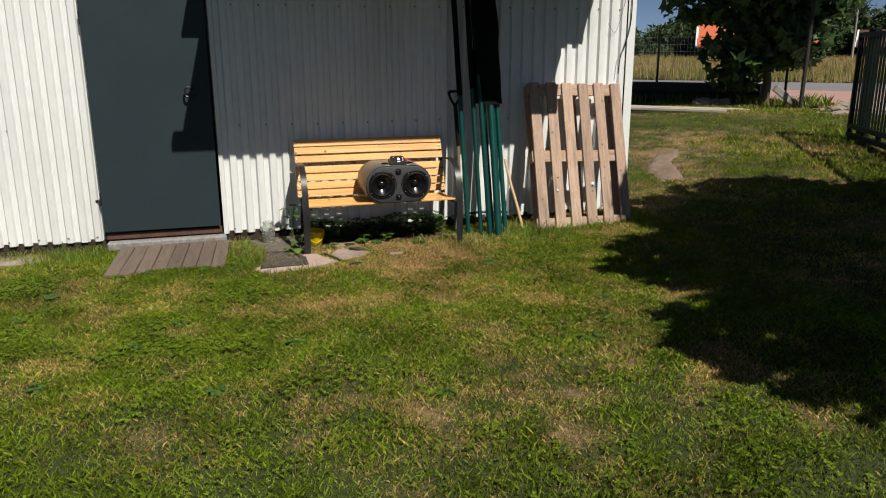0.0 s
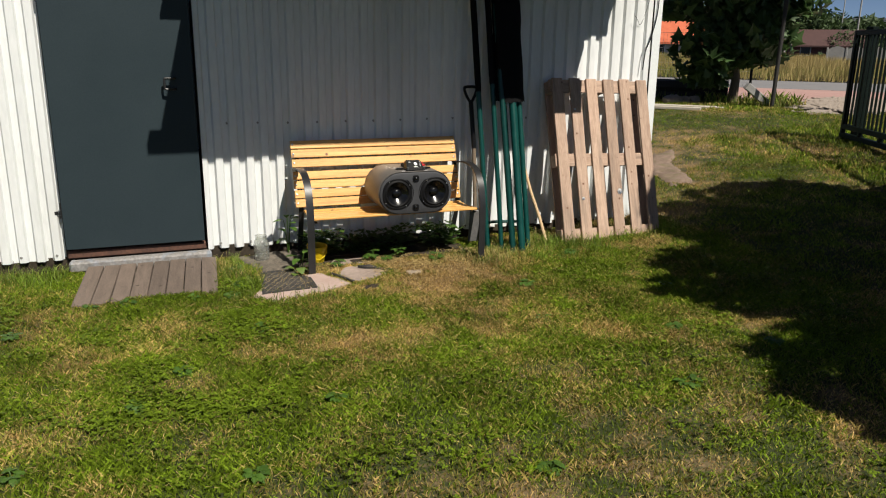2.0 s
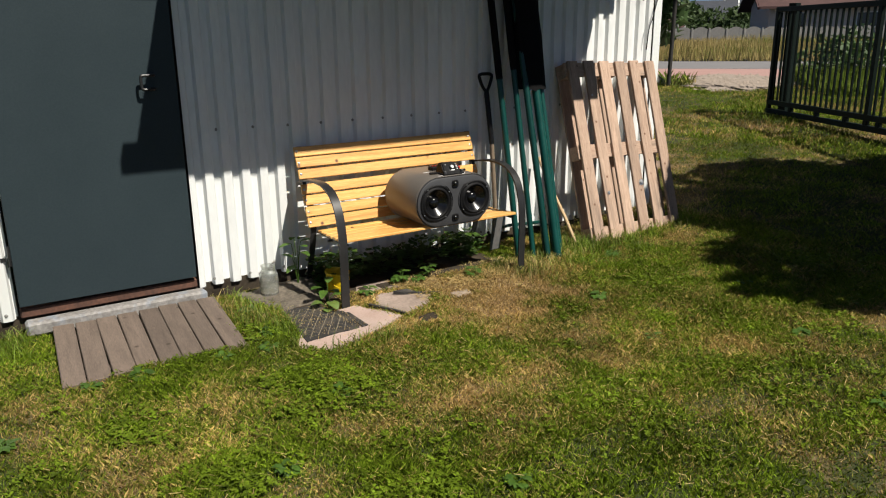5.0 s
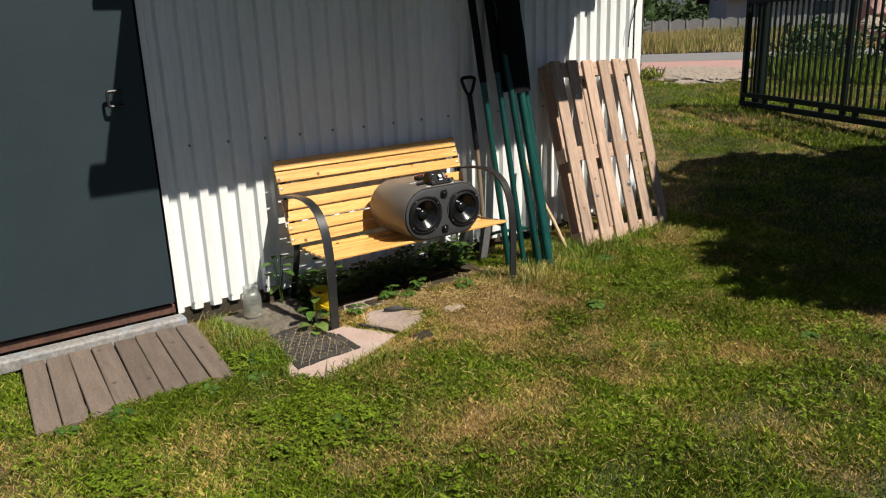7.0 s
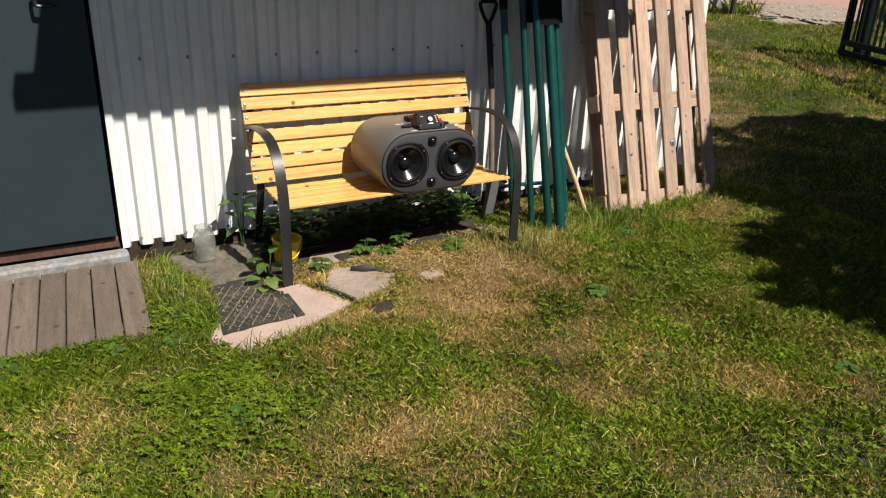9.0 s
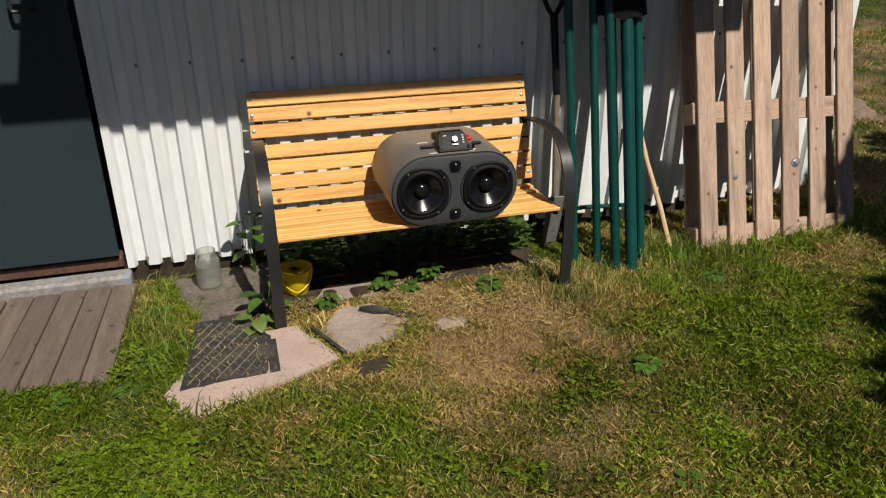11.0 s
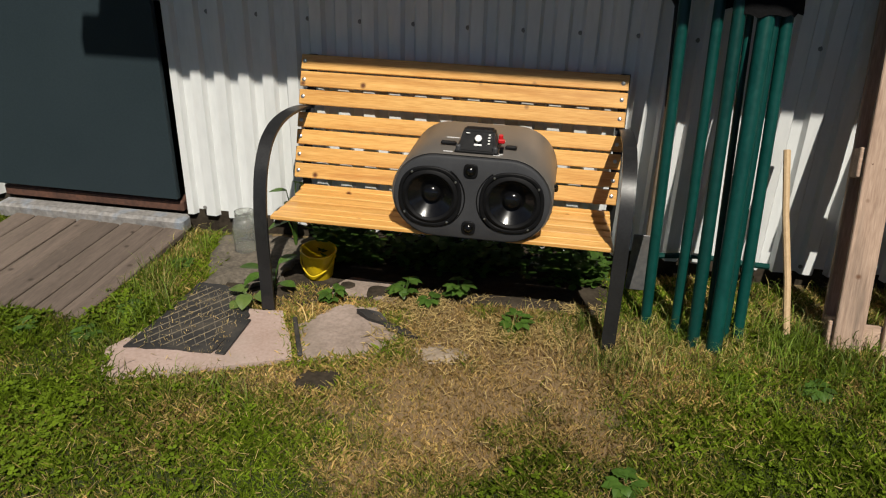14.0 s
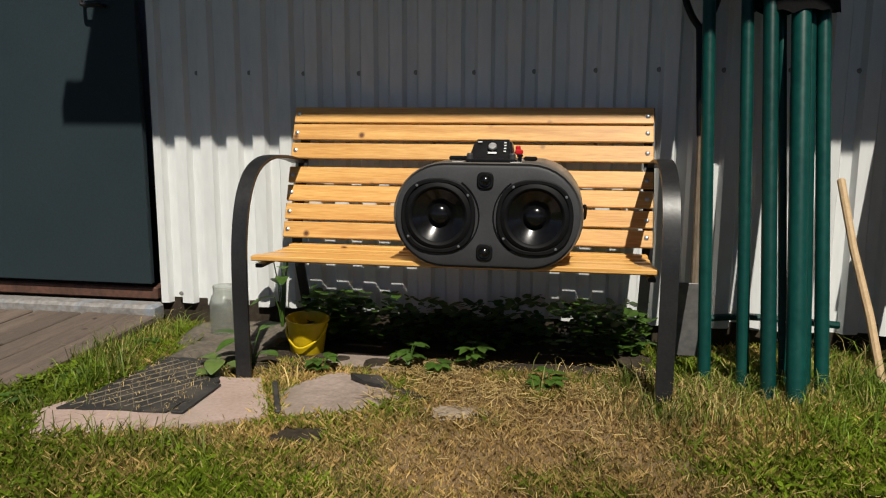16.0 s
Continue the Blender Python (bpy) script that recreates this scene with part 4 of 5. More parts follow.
for sx in (-0.1315, 0.1315):
    bm = bmesh.new()
    # chassis ring, cut flat at four sides like a rounded octagon
    ring = []
    for k in range(48):
        a = 2 * math.pi * k / 48
        ring.append(0.102 * (1 + 0.028 * math.cos(4 * a + math.pi)))
    rows = []
    for rr, zz in ((1.0, 0.0), (1.0, 0.005), (0.97, 0.0075), (0.90, 0.0075), (0.87, 0.004)):
        rows.append([bm.verts.new((ring[k] * rr * math.cos(2 * math.pi * k / 48), ring[k] * rr * math.sin(2 * math.pi * k / 48), zz)) for k in range(48)])
    for a, b in zip(rows, rows[1:]):
        for k in range(48):
            bm.faces.new((a[k], a[(k + 1) % 48], b[(k + 1) % 48], b[k]))
    w = part("woofer", bm, M["mattblack"], speaker, "black round woofer with screwed rim", smooth=True, at=pose(sx, 0, 0) @ FACE @ Matrix.Diagonal((1.04, 1.04, 1, 1)))
    bm = bmesh.new()
    lathe(bm, [(0.0905, 0.004), (0.086, 0.008), (0.078, 0.0105), (0.073, 0.008), (0.070, 0.003)], 40)
    part("surround", bm, M["mattblack"], w, smooth=True)
    bm = bmesh.new()
    lathe(bm, [(0.0705, 0.003), (0.060, -0.006), (0.045, -0.017), (0.030, -0.027), (0.024, -0.031)], 40)
    part("cone", bm, M["gloss"], w, smooth=True)
    bm = bmesh.new()
    lathe(bm, [(0.031, -0.026), (0.028, -0.018), (0.021, -0.011), (0.011, -0.0075), (0.0005, -0.0065)], 32)
    part("dust_cap", bm, M["gloss"], w, smooth=True)
    for a in (35, 125, 215, 305):
        bm = bmesh.new()
        lathe(bm, [(0.0036, 0), (0.0036, 0.002), (0.0, 0.0026)], 8)
        part("screw", bm, M["galv"], w, at=pose(0.097 * math.cos(radians(a)), 0.097 * math.sin(radians(a)), 0.0068))
    bm = bmesh.new()
    arc = [(0.112 * math.cos(radians(a)), 0.112 * math.sin(radians(a)), 0.0005) for a in range(-55, 56, 5)]
    if sx > 0:
        arc = [(-x, y, z) for x, y, z in arc]
    tube(bm, arc, 0.0022, 5)
    part("groove", bm, M["mattblack"], speaker, "fine dark arc groove", at=pose(sx, 0.0005, 0) @ FACE)
for sz in (0.098, -0.098):
    bm = bmesh.new()
    lathe(bm, [(0.0235, 0.0), (0.0235, 0.003), (0.021, 0.005), (0.0, 0.0052)], 28)
    for v in bm.verts:
        # flange squared off a little at the screws
        a = math.atan2(v.co.y, v.co.x)
        v.co.x, v.co.y = v.co.x * (1.02 + 0.07 * math.cos(4 * a + math.pi)), v.co.y * (1.06 + 0.07 * math.cos(4 * a + math.pi))
    tw = part("tweeter", bm, M["mattblack"], speaker, "small black dome tweeter", smooth=True, at=pose(-0.003, 0, sz) @ FACE)
    bm = bmesh.new()
    lathe(bm, [(0.017, 0.004), (0.0155, 0.008), (0.012, 0.0075), (0.0115, 0.010), (0.007, 0.014), (0.0005, 0.0155)], 24)
    part("dome", bm, M["gloss"], tw, smooth=True)
TOPZ = 0.146
bm = bmesh.new()
lo = [bm.verts.new((0.008 + sx * 0.062, 0.072 + sy * 0.052, TOPZ + 0.004)) for sx, sy in ((-1, -1), (1, -1), (1, 1), (-1, 1))]
hi = [bm.verts.new((0.008 + sx * 0.050, 0.097 + sy * 0.022, TOPZ + 0.060)) for sx, sy in ((-1, -1), (1, -1), (1, 1), (-1, 1))]
bm.faces.new(lo[::-1])
bm.faces.new(hi)
for k in range(4):
    bm.faces.new((lo[k], lo[(k + 1) % 4], hi[(k + 1) % 4], hi[k]))
bmesh.ops.bevel(bm, geom=list(bm.edges), offset=0.006, segments=2, affect="EDGES")
unit = part("control_unit", bm, M["plastic"], speaker, "black control box with knob and print")
part("unit_foot", boxmesh((0.008, 0.072, TOPZ + 0.004), (0.138, 0.112, 0.010), 0.003), M["plastic"], unit)
bm = bmesh.new()
lathe(bm, [(0.0125, 0), (0.0125, 0.003), (0.0105, 0.006), (0.0, 0.006)], 20)
part("knob", bm, M["galv"], unit, "small silver knob", at=pose(0.010, 0.046, TOPZ + 0.0405, 49))
SLOPE = pose(0.008, 0.048, TOPZ + 0.0395, 49)
part("print_bar", boxmesh((0.002, -0.020, 0.0006), (0.024, 0.006, 0.001)), M["white"], unit, at=SLOPE)
for k in range(4):
    part("print_bar", boxmesh((0.036, -0.014 + 0.010 * k, 0.0006), (0.007, 0.004, 0.001)), M["white"], unit, at=SLOPE)
part("print_bar", boxmesh((-0.034, 0.018, 0.0006), (0.012, 0.003, 0.001)), M["white"], unit, at=SLOPE)
for sx in (-0.050, 0.066):
    bm = bmesh.new()
    lathe(bm, [(0.009, 0), (0.009, 0.012), (0.006, 0.016), (0.0, 0.016)], 12)
    part("unit_nut", bm, M["baffle"], unit, at=pose(sx, 0.026, TOPZ + 0.0085))
part("connector", boxmesh((0.080, 0.085, TOPZ + 0.026), (0.022, 0.014, 0.014), 0.003), M["red"], speaker, "red plug")
part("connector", boxmesh((0.076, 0.102, TOPZ + 0.034), (0.014, 0.012, 0.018), 0.003), M["red"], speaker, "red plug")
for sx, ln in ((-0.090, 0.052), (0.112, 0.038)):
    part("grip", boxmesh((sx, 0.085, TOPZ + 0.008), (ln, 0.016, 0.012), 0.004), M["plastic"], speaker, "black side grip")
part("terminal_box", boxmesh((-0.004, 0.215, TOPZ + 0.010), (0.055, 0.05, 0.022), 0.004), M["plastic"], speaker, "small black terminal block")
for k in range(5):
    part("terminal", boxmesh((-0.022 + 0.009 * k, 0.215, TOPZ + 0.024), (0.005, 0.008, 0.008), 0.001), M["red"] if k % 2 else M["rust"], speaker)
for sx, sy, ln in ((-0.088, 0.165, 0.042), (0.07, 0.165, 0.034), (-0.082, 0.022, 0.030), (0.072, 0.018, 0.020), (0.085, 0.030, 0.012)):
    part("label_bar", boxmesh((sx, sy, TOPZ + 0.0008), (ln, 0.005, 0.0016)), M["white"], speaker, "white printed mark")
bm = bmesh.new()
tube(bm, [(0.085, 0.045, TOPZ), (0.085, 0.045, TOPZ + 0.016)], 0.006, 8)
box(bm, (0.085, 0.045, TOPZ + 0.018), (0.016, 0.010, 0.006), bevel=0.001)
part("toggle", bm, M["plastic"], speaker)
bm = bmesh.new()
tube(bm, smooth_path([(0.2600, 0.12, 0.02), (0.266, 0.13, 0.02), (0.268, 0.16, 0.0), (0.266, 0.19, -0.02), (0.2600, 0.20, -0.02)], 5), 0.005, 7)
part("side_handle", bm, M["mattblack"], speaker, "black carrying handle", smooth=True)

# ---- bucket and jar ----
bucket = thing("bucket", "small yellow plastic bucket in shade under the bench", "bucket", at=pose(0.648, -0.295, 0.012, 4, 3, 0) @ Matrix.Diagonal((0.92, 0.92, 0.9, 1)))
bm = bmesh.new()
lathe(bm, [(0.0, 0.0), (0.056, 0.0), (0.060, 0.006), (0.073, 0.125), (0.078, 0.126), (0.078, 0.134), (0.071, 0.134), (0.069, 0.124), (0.056, 0.008), (0.0, 0.008)], 32)
part("pail", bm, M["yellow"], bucket, smooth=True)
bm = bmesh.new()
tube(bm, smooth_path([(-0.076, 0, 0.118), (-0.06, -0.045, 0.075), (0, -0.085, 0.045), (0.06, -0.045, 0.075), (0.076, 0, 0.118)], 6), 0.0035, 6)
part("bail", bm, M["yellow"], bucket, "thin yellow bucket handle")
jar = thing("glass_jar", "empty cloudy glass preserving jar on the ground by the wall", "jar", at=pose(0.295, -0.165, 0.010))
bm = bmesh.new()
lathe(bm, [(0.0, 0.004), (0.046, 0.004), (0.052, 0.010), (0.053, 0.125), (0.046, 0.150), (0.039, 0.158), (0.039, 0.180), (0.041, 0.182), (0.041, 0.186), (0.036, 0.186), (0.036, 0.158),
           (0.044, 0.148), (0.050, 0.124), (0.049, 0.014), (0.044, 0.009), (0.0, 0.009)], 32)
jb = part("jar_glass", bm, M["glass"], jar, smooth=True)
bm = bmesh.new()
lathe(bm, [(0.0, 0.0095), (0.047, 0.0095), (0.048, 0.030), (0.02, 0.036), (0.0, 0.034)], 24)
part("sediment", bm, M["chaff"], jar, "dry dirt in the jar", smooth=True)

# ---- poles, spade, stick ----
POLES = [(1.905, -0.41, 1.875, 0.019), (2.005, -0.44, 1.98, 0.018), (2.054, -0.53, 2.039, 0.021), (2.12, -0.42, 2.06, 0.012), (2.12, -0.55, 2.138, 0.0265), (2.16, -0.47, 2.155, 0.020), (2.209, -0.47, 2.19, 0.0195)]
for x, y, xt, r in POLES:
    p = thing("green_pole", "dark green coated metal pole leaning on the barn wall", "pole", group="poles leaning on the wall")
    bm = bmesh.new()
    top = (xt, -0.035, 2.02 + random.uniform(-0.08, 0.15))
    zb = float(gz(x, y)) - 0.02
    tube(bm, [Vector((x, y, zb)).lerp(Vector(top), s) for s in (0, 0.25, 0.5, 0.75, 1)], r, 16)
    part("tube", bm, M["green"], p, smooth=True)
    bm = bmesh.new()
    d = (Vector(top) - Vector((x, y, zb))).normalized()
    tube(bm, [Vector(top) - d * 0.01, Vector(top) + d * 0.012], r * 1.1, 16)
    part("end_cap", bm, M["plastic"], p, "black end cap", smooth=True)
    if x < 2.03:
        # painted shade: a black shell over the upper half of the two single poles
        bm = bmesh.new()
        foot = Vector((x, y, zb))
        tube(bm, [foot.lerp(Vector(top), s) for s in (0.56, 0.6, 0.8, 0.985)], [r * 1.12, r * 1.22, r * 1.2, r * 1.25], 14)
        part("sleeve", bm, M["pole_shade"], p, "black shell standing in for shade on the upper pole", smooth=True)
# added black block: the shade over the other poles' tops, built as a shape
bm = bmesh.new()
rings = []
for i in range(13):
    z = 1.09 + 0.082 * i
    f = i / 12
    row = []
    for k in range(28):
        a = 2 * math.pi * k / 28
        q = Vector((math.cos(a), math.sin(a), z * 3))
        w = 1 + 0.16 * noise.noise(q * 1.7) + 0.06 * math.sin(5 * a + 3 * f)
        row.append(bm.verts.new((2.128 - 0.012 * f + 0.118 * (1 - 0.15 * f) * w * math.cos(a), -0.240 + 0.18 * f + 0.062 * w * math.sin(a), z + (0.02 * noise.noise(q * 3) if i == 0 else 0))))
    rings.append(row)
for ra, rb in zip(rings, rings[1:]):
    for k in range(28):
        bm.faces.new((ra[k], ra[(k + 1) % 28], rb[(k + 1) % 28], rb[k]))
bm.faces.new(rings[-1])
tagged(part("pole_shade_block", bm, M["pole_shade"], smooth=True), "black block standing in for the shade over the pole tops", "sleeve")
spade = thing("spade", "spade with black D-grip leaning on the barn wall", "spade")
bm = bmesh.new()
tube(bm, [(1.904, -0.17, 0.100), (1.907, -0.10, 0.735)], 0.015, 10)
part("shaft", bm, M["bark"], spade, "brown wooden shaft", smooth=True)
bm = bmesh.new()
tube(bm, [(1.907, -0.10, 0.735), (1.893, -0.055, 1.075)], 0.017, 10)
tube(bm, smooth_path([(1.893, -0.055, 1.065), (1.860, -0.05, 1.115), (1.840, -0.048, 1.170), (1.855, -0.046, 1.183), (1.890, -0.044, 1.185), (1.925, -0.046, 1.183), (1.940, -0.048, 1.170), (1.923, -0.05, 1.115), (1.893, -0.055, 1.065)], 4), 0.011, 8)
part("grip", bm, M["plastic"], spade, "black plastic D-grip", smooth=True)
bm = bmesh.new()
box(bm, (0, 0, 0), (0.085, 0.005, 0.25), pose(1.884, -0.19, 0.155, 8, 0, 0), 0.002)
part("blade", bm, M["blade_steel"], spade, "dull grey steel spade blade")
stick = bmesh.new()
tube(stick, [(2.372, -0.44, 0.06), (2.366, -0.33, 0.22), (2.350, -0.20, 0.40), (2.34, -0.07, 0.60)], [0.012, 0.0125, 0.012, 0.0125], 9)
tagged(part("wooden_stick", stick, M["stick"], smooth=True), "pale round wooden stick leaning on the barn wall", "stick")
hose = bmesh.new()
tube(hose, smooth_path([(1.95, -0.06, 0.13), (2.1, -0.05, 0.14), (2.25, -0.06, 0.135), (2.38, -0.05, 0.125)], 5), 0.012, 8)
tagged(part("green_rod", hose, M["green"], smooth=True), "green rod lying along the wall foot", "rod")

# ---- pallet ----
PAL_W, PAL_H = 0.855, 1.26
lean = math.degrees(math.atan2(0.385, 1.20))
pallet = thing("pallet", "weathered wooden pallet leaning upright on the barn wall", "pallet", at=pose(2.925, -0.51, float(gz(2.95, -0.45)) - 0.005, -lean, 0, 0) @ pose(0, 0, 0, 0, 1.2, 0))
board = finish(boxmesh((0, 0, 0), (0.092, 0.020, PAL_H), 0.003), "deck_board", M["pallet"])
for i in range(6):
    part("deck_board", board, None, pallet, at=pose(-PAL_W / 2 + 0.046 + i * (PAL_W - 0.092) / 5 + random.uniform(-0.006, 0.006), 0.010, PAL_H / 2 + random.uniform(-0.004, 0.006), 0, random.uniform(-0.35, 0.35), 0))
cross = finish(boxmesh((0, 0, 0), (PAL_W + 0.02, 0.019, 0.098), 0.003), "cross_board", M["pallet_cross"])
block = finish(boxmesh((0, 0, 0), (0.098, 0.075, 0.098), 0.003), "block", M["pallet_cross"])
for z in (0.055, 0.63, 1.205):
    part("cross_board", cross, None, pallet, at=pose(0, 0.0305, z, 0, random.uniform(-0.4, 0.4)))
    for x in (-0.375, 0, 0.375):
        part("block", block, None, pallet, at=pose(x, 0.078, z))
back_board = finish(boxmesh((0, 0, 0), (0.098, 0.018, PAL_H - 0.01), 0.003), "bottom_board", M["pallet"])
for x in (-0.375, 0, 0.375):
    part("bottom_board", back_board, None, pallet, at=pose(x, 0.125, PAL_H / 2))
bm = bmesh.new()
lathe(bm, [(0.013, 0), (0.013, 0.002), (0.007, 0.0025), (0.007, 0.007), (0.0, 0.0075)], 12, pose(0, 0, 0, 90))
washer = finish(bm, "washer", M["galv"], True)
for x, z, s in ((-0.235, 0.33, 1.0), (0.095, 0.375, 1.7), (-0.245, 1.02, 0.7)):
    part("washer", washer, None, pallet, "shiny zinc washer and bolt", at=pose(x, -0.001, z) @ Matrix.Diagonal((s, s, s, 1)))
bm = bmesh.new()
lathe(bm, [(0.0022, 0), (0.0022, 0.0006), (0, 0.0008)], 6, pose(0, 0, 0, 90))
nail = finish(bm, "nail", M["rust"])
for i in range(6):
    for z in (0.055, 0.63, 1.205):
        for dx in (-0.02, 0.022):
            part("nail", nail, None, pallet, at=pose(-PAL_W / 2 + 0.046 + i * (PAL_W - 0.092) / 5 + dx, -0.0005, z + random.uniform(-0.02, 0.02)))

# ---- cables on the wall ----
bm = bmesh.new()
tube(bm, smooth_path([(3.515, -0.02, 2.7), (3.52, -0.02, 2.0), (3.515, -0.018, 1.74), (3.47, -0.016, 1.55), (3.435, -0.015, 1.46), (3.42, -0.014, 1.31)], 6), 0.0045, 6)
tagged(part("wall_cable", bm, M["plastic"], smooth=True), "thin black cable hanging down the barn corner", "cable")
bm = bmesh.new()
tube(bm, smooth_path([(3.49, -0.012, 2.05), (3.44, -0.012, 1.86), (3.39, -0.010, 1.70), (3.36, -0.012, 1.66), (3.33, -0.016, 1.70), (3.30, -0.012, 1.74)], 6), 0.0016, 5)
tagged(part("wire_end", bm, M["plastic"], smooth=True), "loose thin wire end on the barn wall", "wire")


# ---- weeds ----
def leaf_blade(bm, base, way, length, width, droop, lobes=0):
    way = Vector(way).normalized()
    side = way.cross(Vector((0, 0, 1)))
    side = side.normalized() if side.length > 1e-3 else Vector((1, 0, 0))
    n, rows = 6, []
    for i in range(n + 1):
        s = i / n
        w = width * math.sin(math.pi * min(1, s * 0.93 + 0.05)) ** 0.8 / 2 * (1 - 0.25 * lobes * (i % 2))
        c = Vector(base) + way * length * s + Vector((0, 0, -droop * length * s * s))
        up = Vector((0, 0, 0.12 * w))
        rows.append([bm.verts.new(c - side * w + up), bm.verts.new(c), bm.verts.new(c + side * w + up)])
    for a, b in zip(rows, rows[1:]):
        bm.faces.new((a[0], a[1], b[1], b[0]))
        bm.faces.new((a[1], a[2], b[2], b[1]))


def weed(x, y, n, length, width, height, material, label, seed, lobes=1):
    r = random.Random(seed)
    w = thing("weed", label, "weed", at=pose(x, y, float(gz(x, y))))
    for i in range(n):
        a = 2 * math.pi * i / n + r.uniform(-0.4, 0.4)
        h = height * r.uniform(0.35, 1.0)
        bm = bmesh.new()
        q = Vector((math.cos(a) * length * 0.35, math.sin(a) * length * 0.35, h))
        tube(bm, [(0, 0, -0.01), q * 0.5 + Vector((0, 0, h * 0.2)), q], 0.0022, 5)
        k = 3 if lobes else 1
        for j in range(k):
            b = a + (j - (k - 1) / 2) * 0.9
            leaf_blade(bm, q, (math.cos(b), math.sin(b), r.uniform(0.0, 0.5)), length * r.uniform(0.7, 1.1), width, r.uniform(0.2, 0.6), lobes)
        part("leaf_stalk", bm, material, w)


weed(0.47, -0.56, 6, 0.075, 0.06, 0.07, M["leaf_pale"], "broad-leaved pale green weed by the mat", 3, 0)
weed(0.52, -0.45, 6, 0.09, 0.05, 0.12, M["leaf"], "leafy green weed beside the bench leg", 4, 0)
weed(0.49, -0.11, 8, 0.08, 0.045, 0.34, M["leaf"], "tall leafy weed between the wall and the bench leg", 14, 0)
weed(0.76, -0.47, 5, 0.05, 0.03, 0.06, M["leaf"], "low green weed between the slabs", 5)
weed(1.02, -0.40, 7, 0.055, 0.036, 0.09, M["leaf"], "green weed with toothed leaves under the bench", 6)
weed(1.12, -0.43, 5, 0.045, 0.03, 0.05, M["leaf"], "green weed with toothed leaves under the bench", 7)
weed(1.22, -0.37, 6, 0.05, 0.034, 0.08, M["leaf"], "green weed with toothed leaves under the bench", 8)
weed(1.45, -0.53, 6, 0.05, 0.032, 0.06, M["leaf"], "green weed with toothed leaves in dry grass", 9)
weed(1.80, -1.25, 6, 0.05, 0.035, 0.03, M["leaf"], "flat green weed rosette in the lawn", 10)
weed(1.82, -2.80, 7, 0.06, 0.035, 0.04, M["leaf"], "flat green weed rosette in the lawn", 11)
weed(1.62, -1.80, 7, 0.05, 0.03, 0.02, M["leaf"], "flat green weed rosette in the lawn", 12, 0)
weed(-0.55, -0.88, 6, 0.05, 0.035, 0.03, M["leaf"], "green weed at the edge of the plank step", 13)
for i, (x, y) in enumerate([(-1.5, -2.4), (-0.9, -2.6), (-0.5, -2.2), (-1.1, -1.2), (0.3, -2.4), (-0.1, -2.9), (0.9, -3.2), (2.5, -2.6), (-0.2, -0.9), (-0.75, -0.86), (0.1, -0.35), (0.08, -0.7), (0.02, -0.88), (2.4, -0.75), (-1.2, -1.6), (-0.3, -1.9), (0.1, -1.5), (2.6, -1.6), (2.2, -2.2)]):
    weed(x, y, 6, 0.045, 0.03, 0.03, M["leaf"], "small green clover-like weed in the lawn", 30 + i)


# ---- trees ----
def lobed_leaf(bm, c, m, size):
    """One lobed leaf: a five-pointed fan folded along its rib."""
    out = [(0, -0.12), (0.34, -0.30), (0.30, 0.02), (0.62, 0.12), (0.32, 0.38), (0, 0.95), (-0.32, 0.38), (-0.62, 0.12), (-0.30, 0.02), (-0.34, -0.30)]
    vs = [bm.verts.new(c + m @ Vector((x * size, y * size, abs(x) * size * 0.25))) for x, y in out]
    mid = bm.verts.new(c + m @ Vector((0, 0.2 * size, 0)))
    for k in range(len(vs)):
        bm.faces.new((mid, vs[k], vs[(k + 1) % len(vs)]))


def leafy_tree(name, label, base, trunk_pts, radii, clumps, count, size, seed, leaf_mat):
    r = random.Random(seed)
    t = thing(name, label, "tree", at=pose(*base))
    bm = bmesh.new()
    tube(bm, trunk_pts, radii, 10)
    tip = Vector(trunk_pts[-1])
    for c, rad in clumps:
        s = Vector(trunk_pts[-2]).lerp(tip, r.random())
        e = Vector(c)
        tube(bm, [s, s.lerp(e, 0.5) + Vector((0, 0, 0.1)), e], [radii[-1] * 0.7, radii[-1] * 0.45, radii[-1] * 0.15], 6)
    part("trunk", bm, M["bark"], t, "grey-brown trunk and limbs", smooth=True)
    verts_bm = bmesh.new()
    weights = [a[0] * a[1] * a[2] for _, a in clumps]
    for i in range(count):
        c, rad = r.choices(clumps, weights)[0]
        while True:
            q = Vector((r.uniform(-1, 1), r.uniform(-1, 1), r.uniform(-1, 1)))
            if 0.25 < q.length < 1:
                break
        p = Vector(c) + Vector((q.x * rad[0], q.y * rad[1], q.z * rad[2]))
        m = Euler((r.uniform(1.6, 3.4), r.uniform(-0.6, 0.6), r.uniform(0, 6.28))).to_matrix()
        lobed_leaf(verts_bm, p, m, size * r.uniform(0.6, 1.25))
    part("crown", verts_bm, leaf_mat, t, "crown of lobed green leaves")
    return t


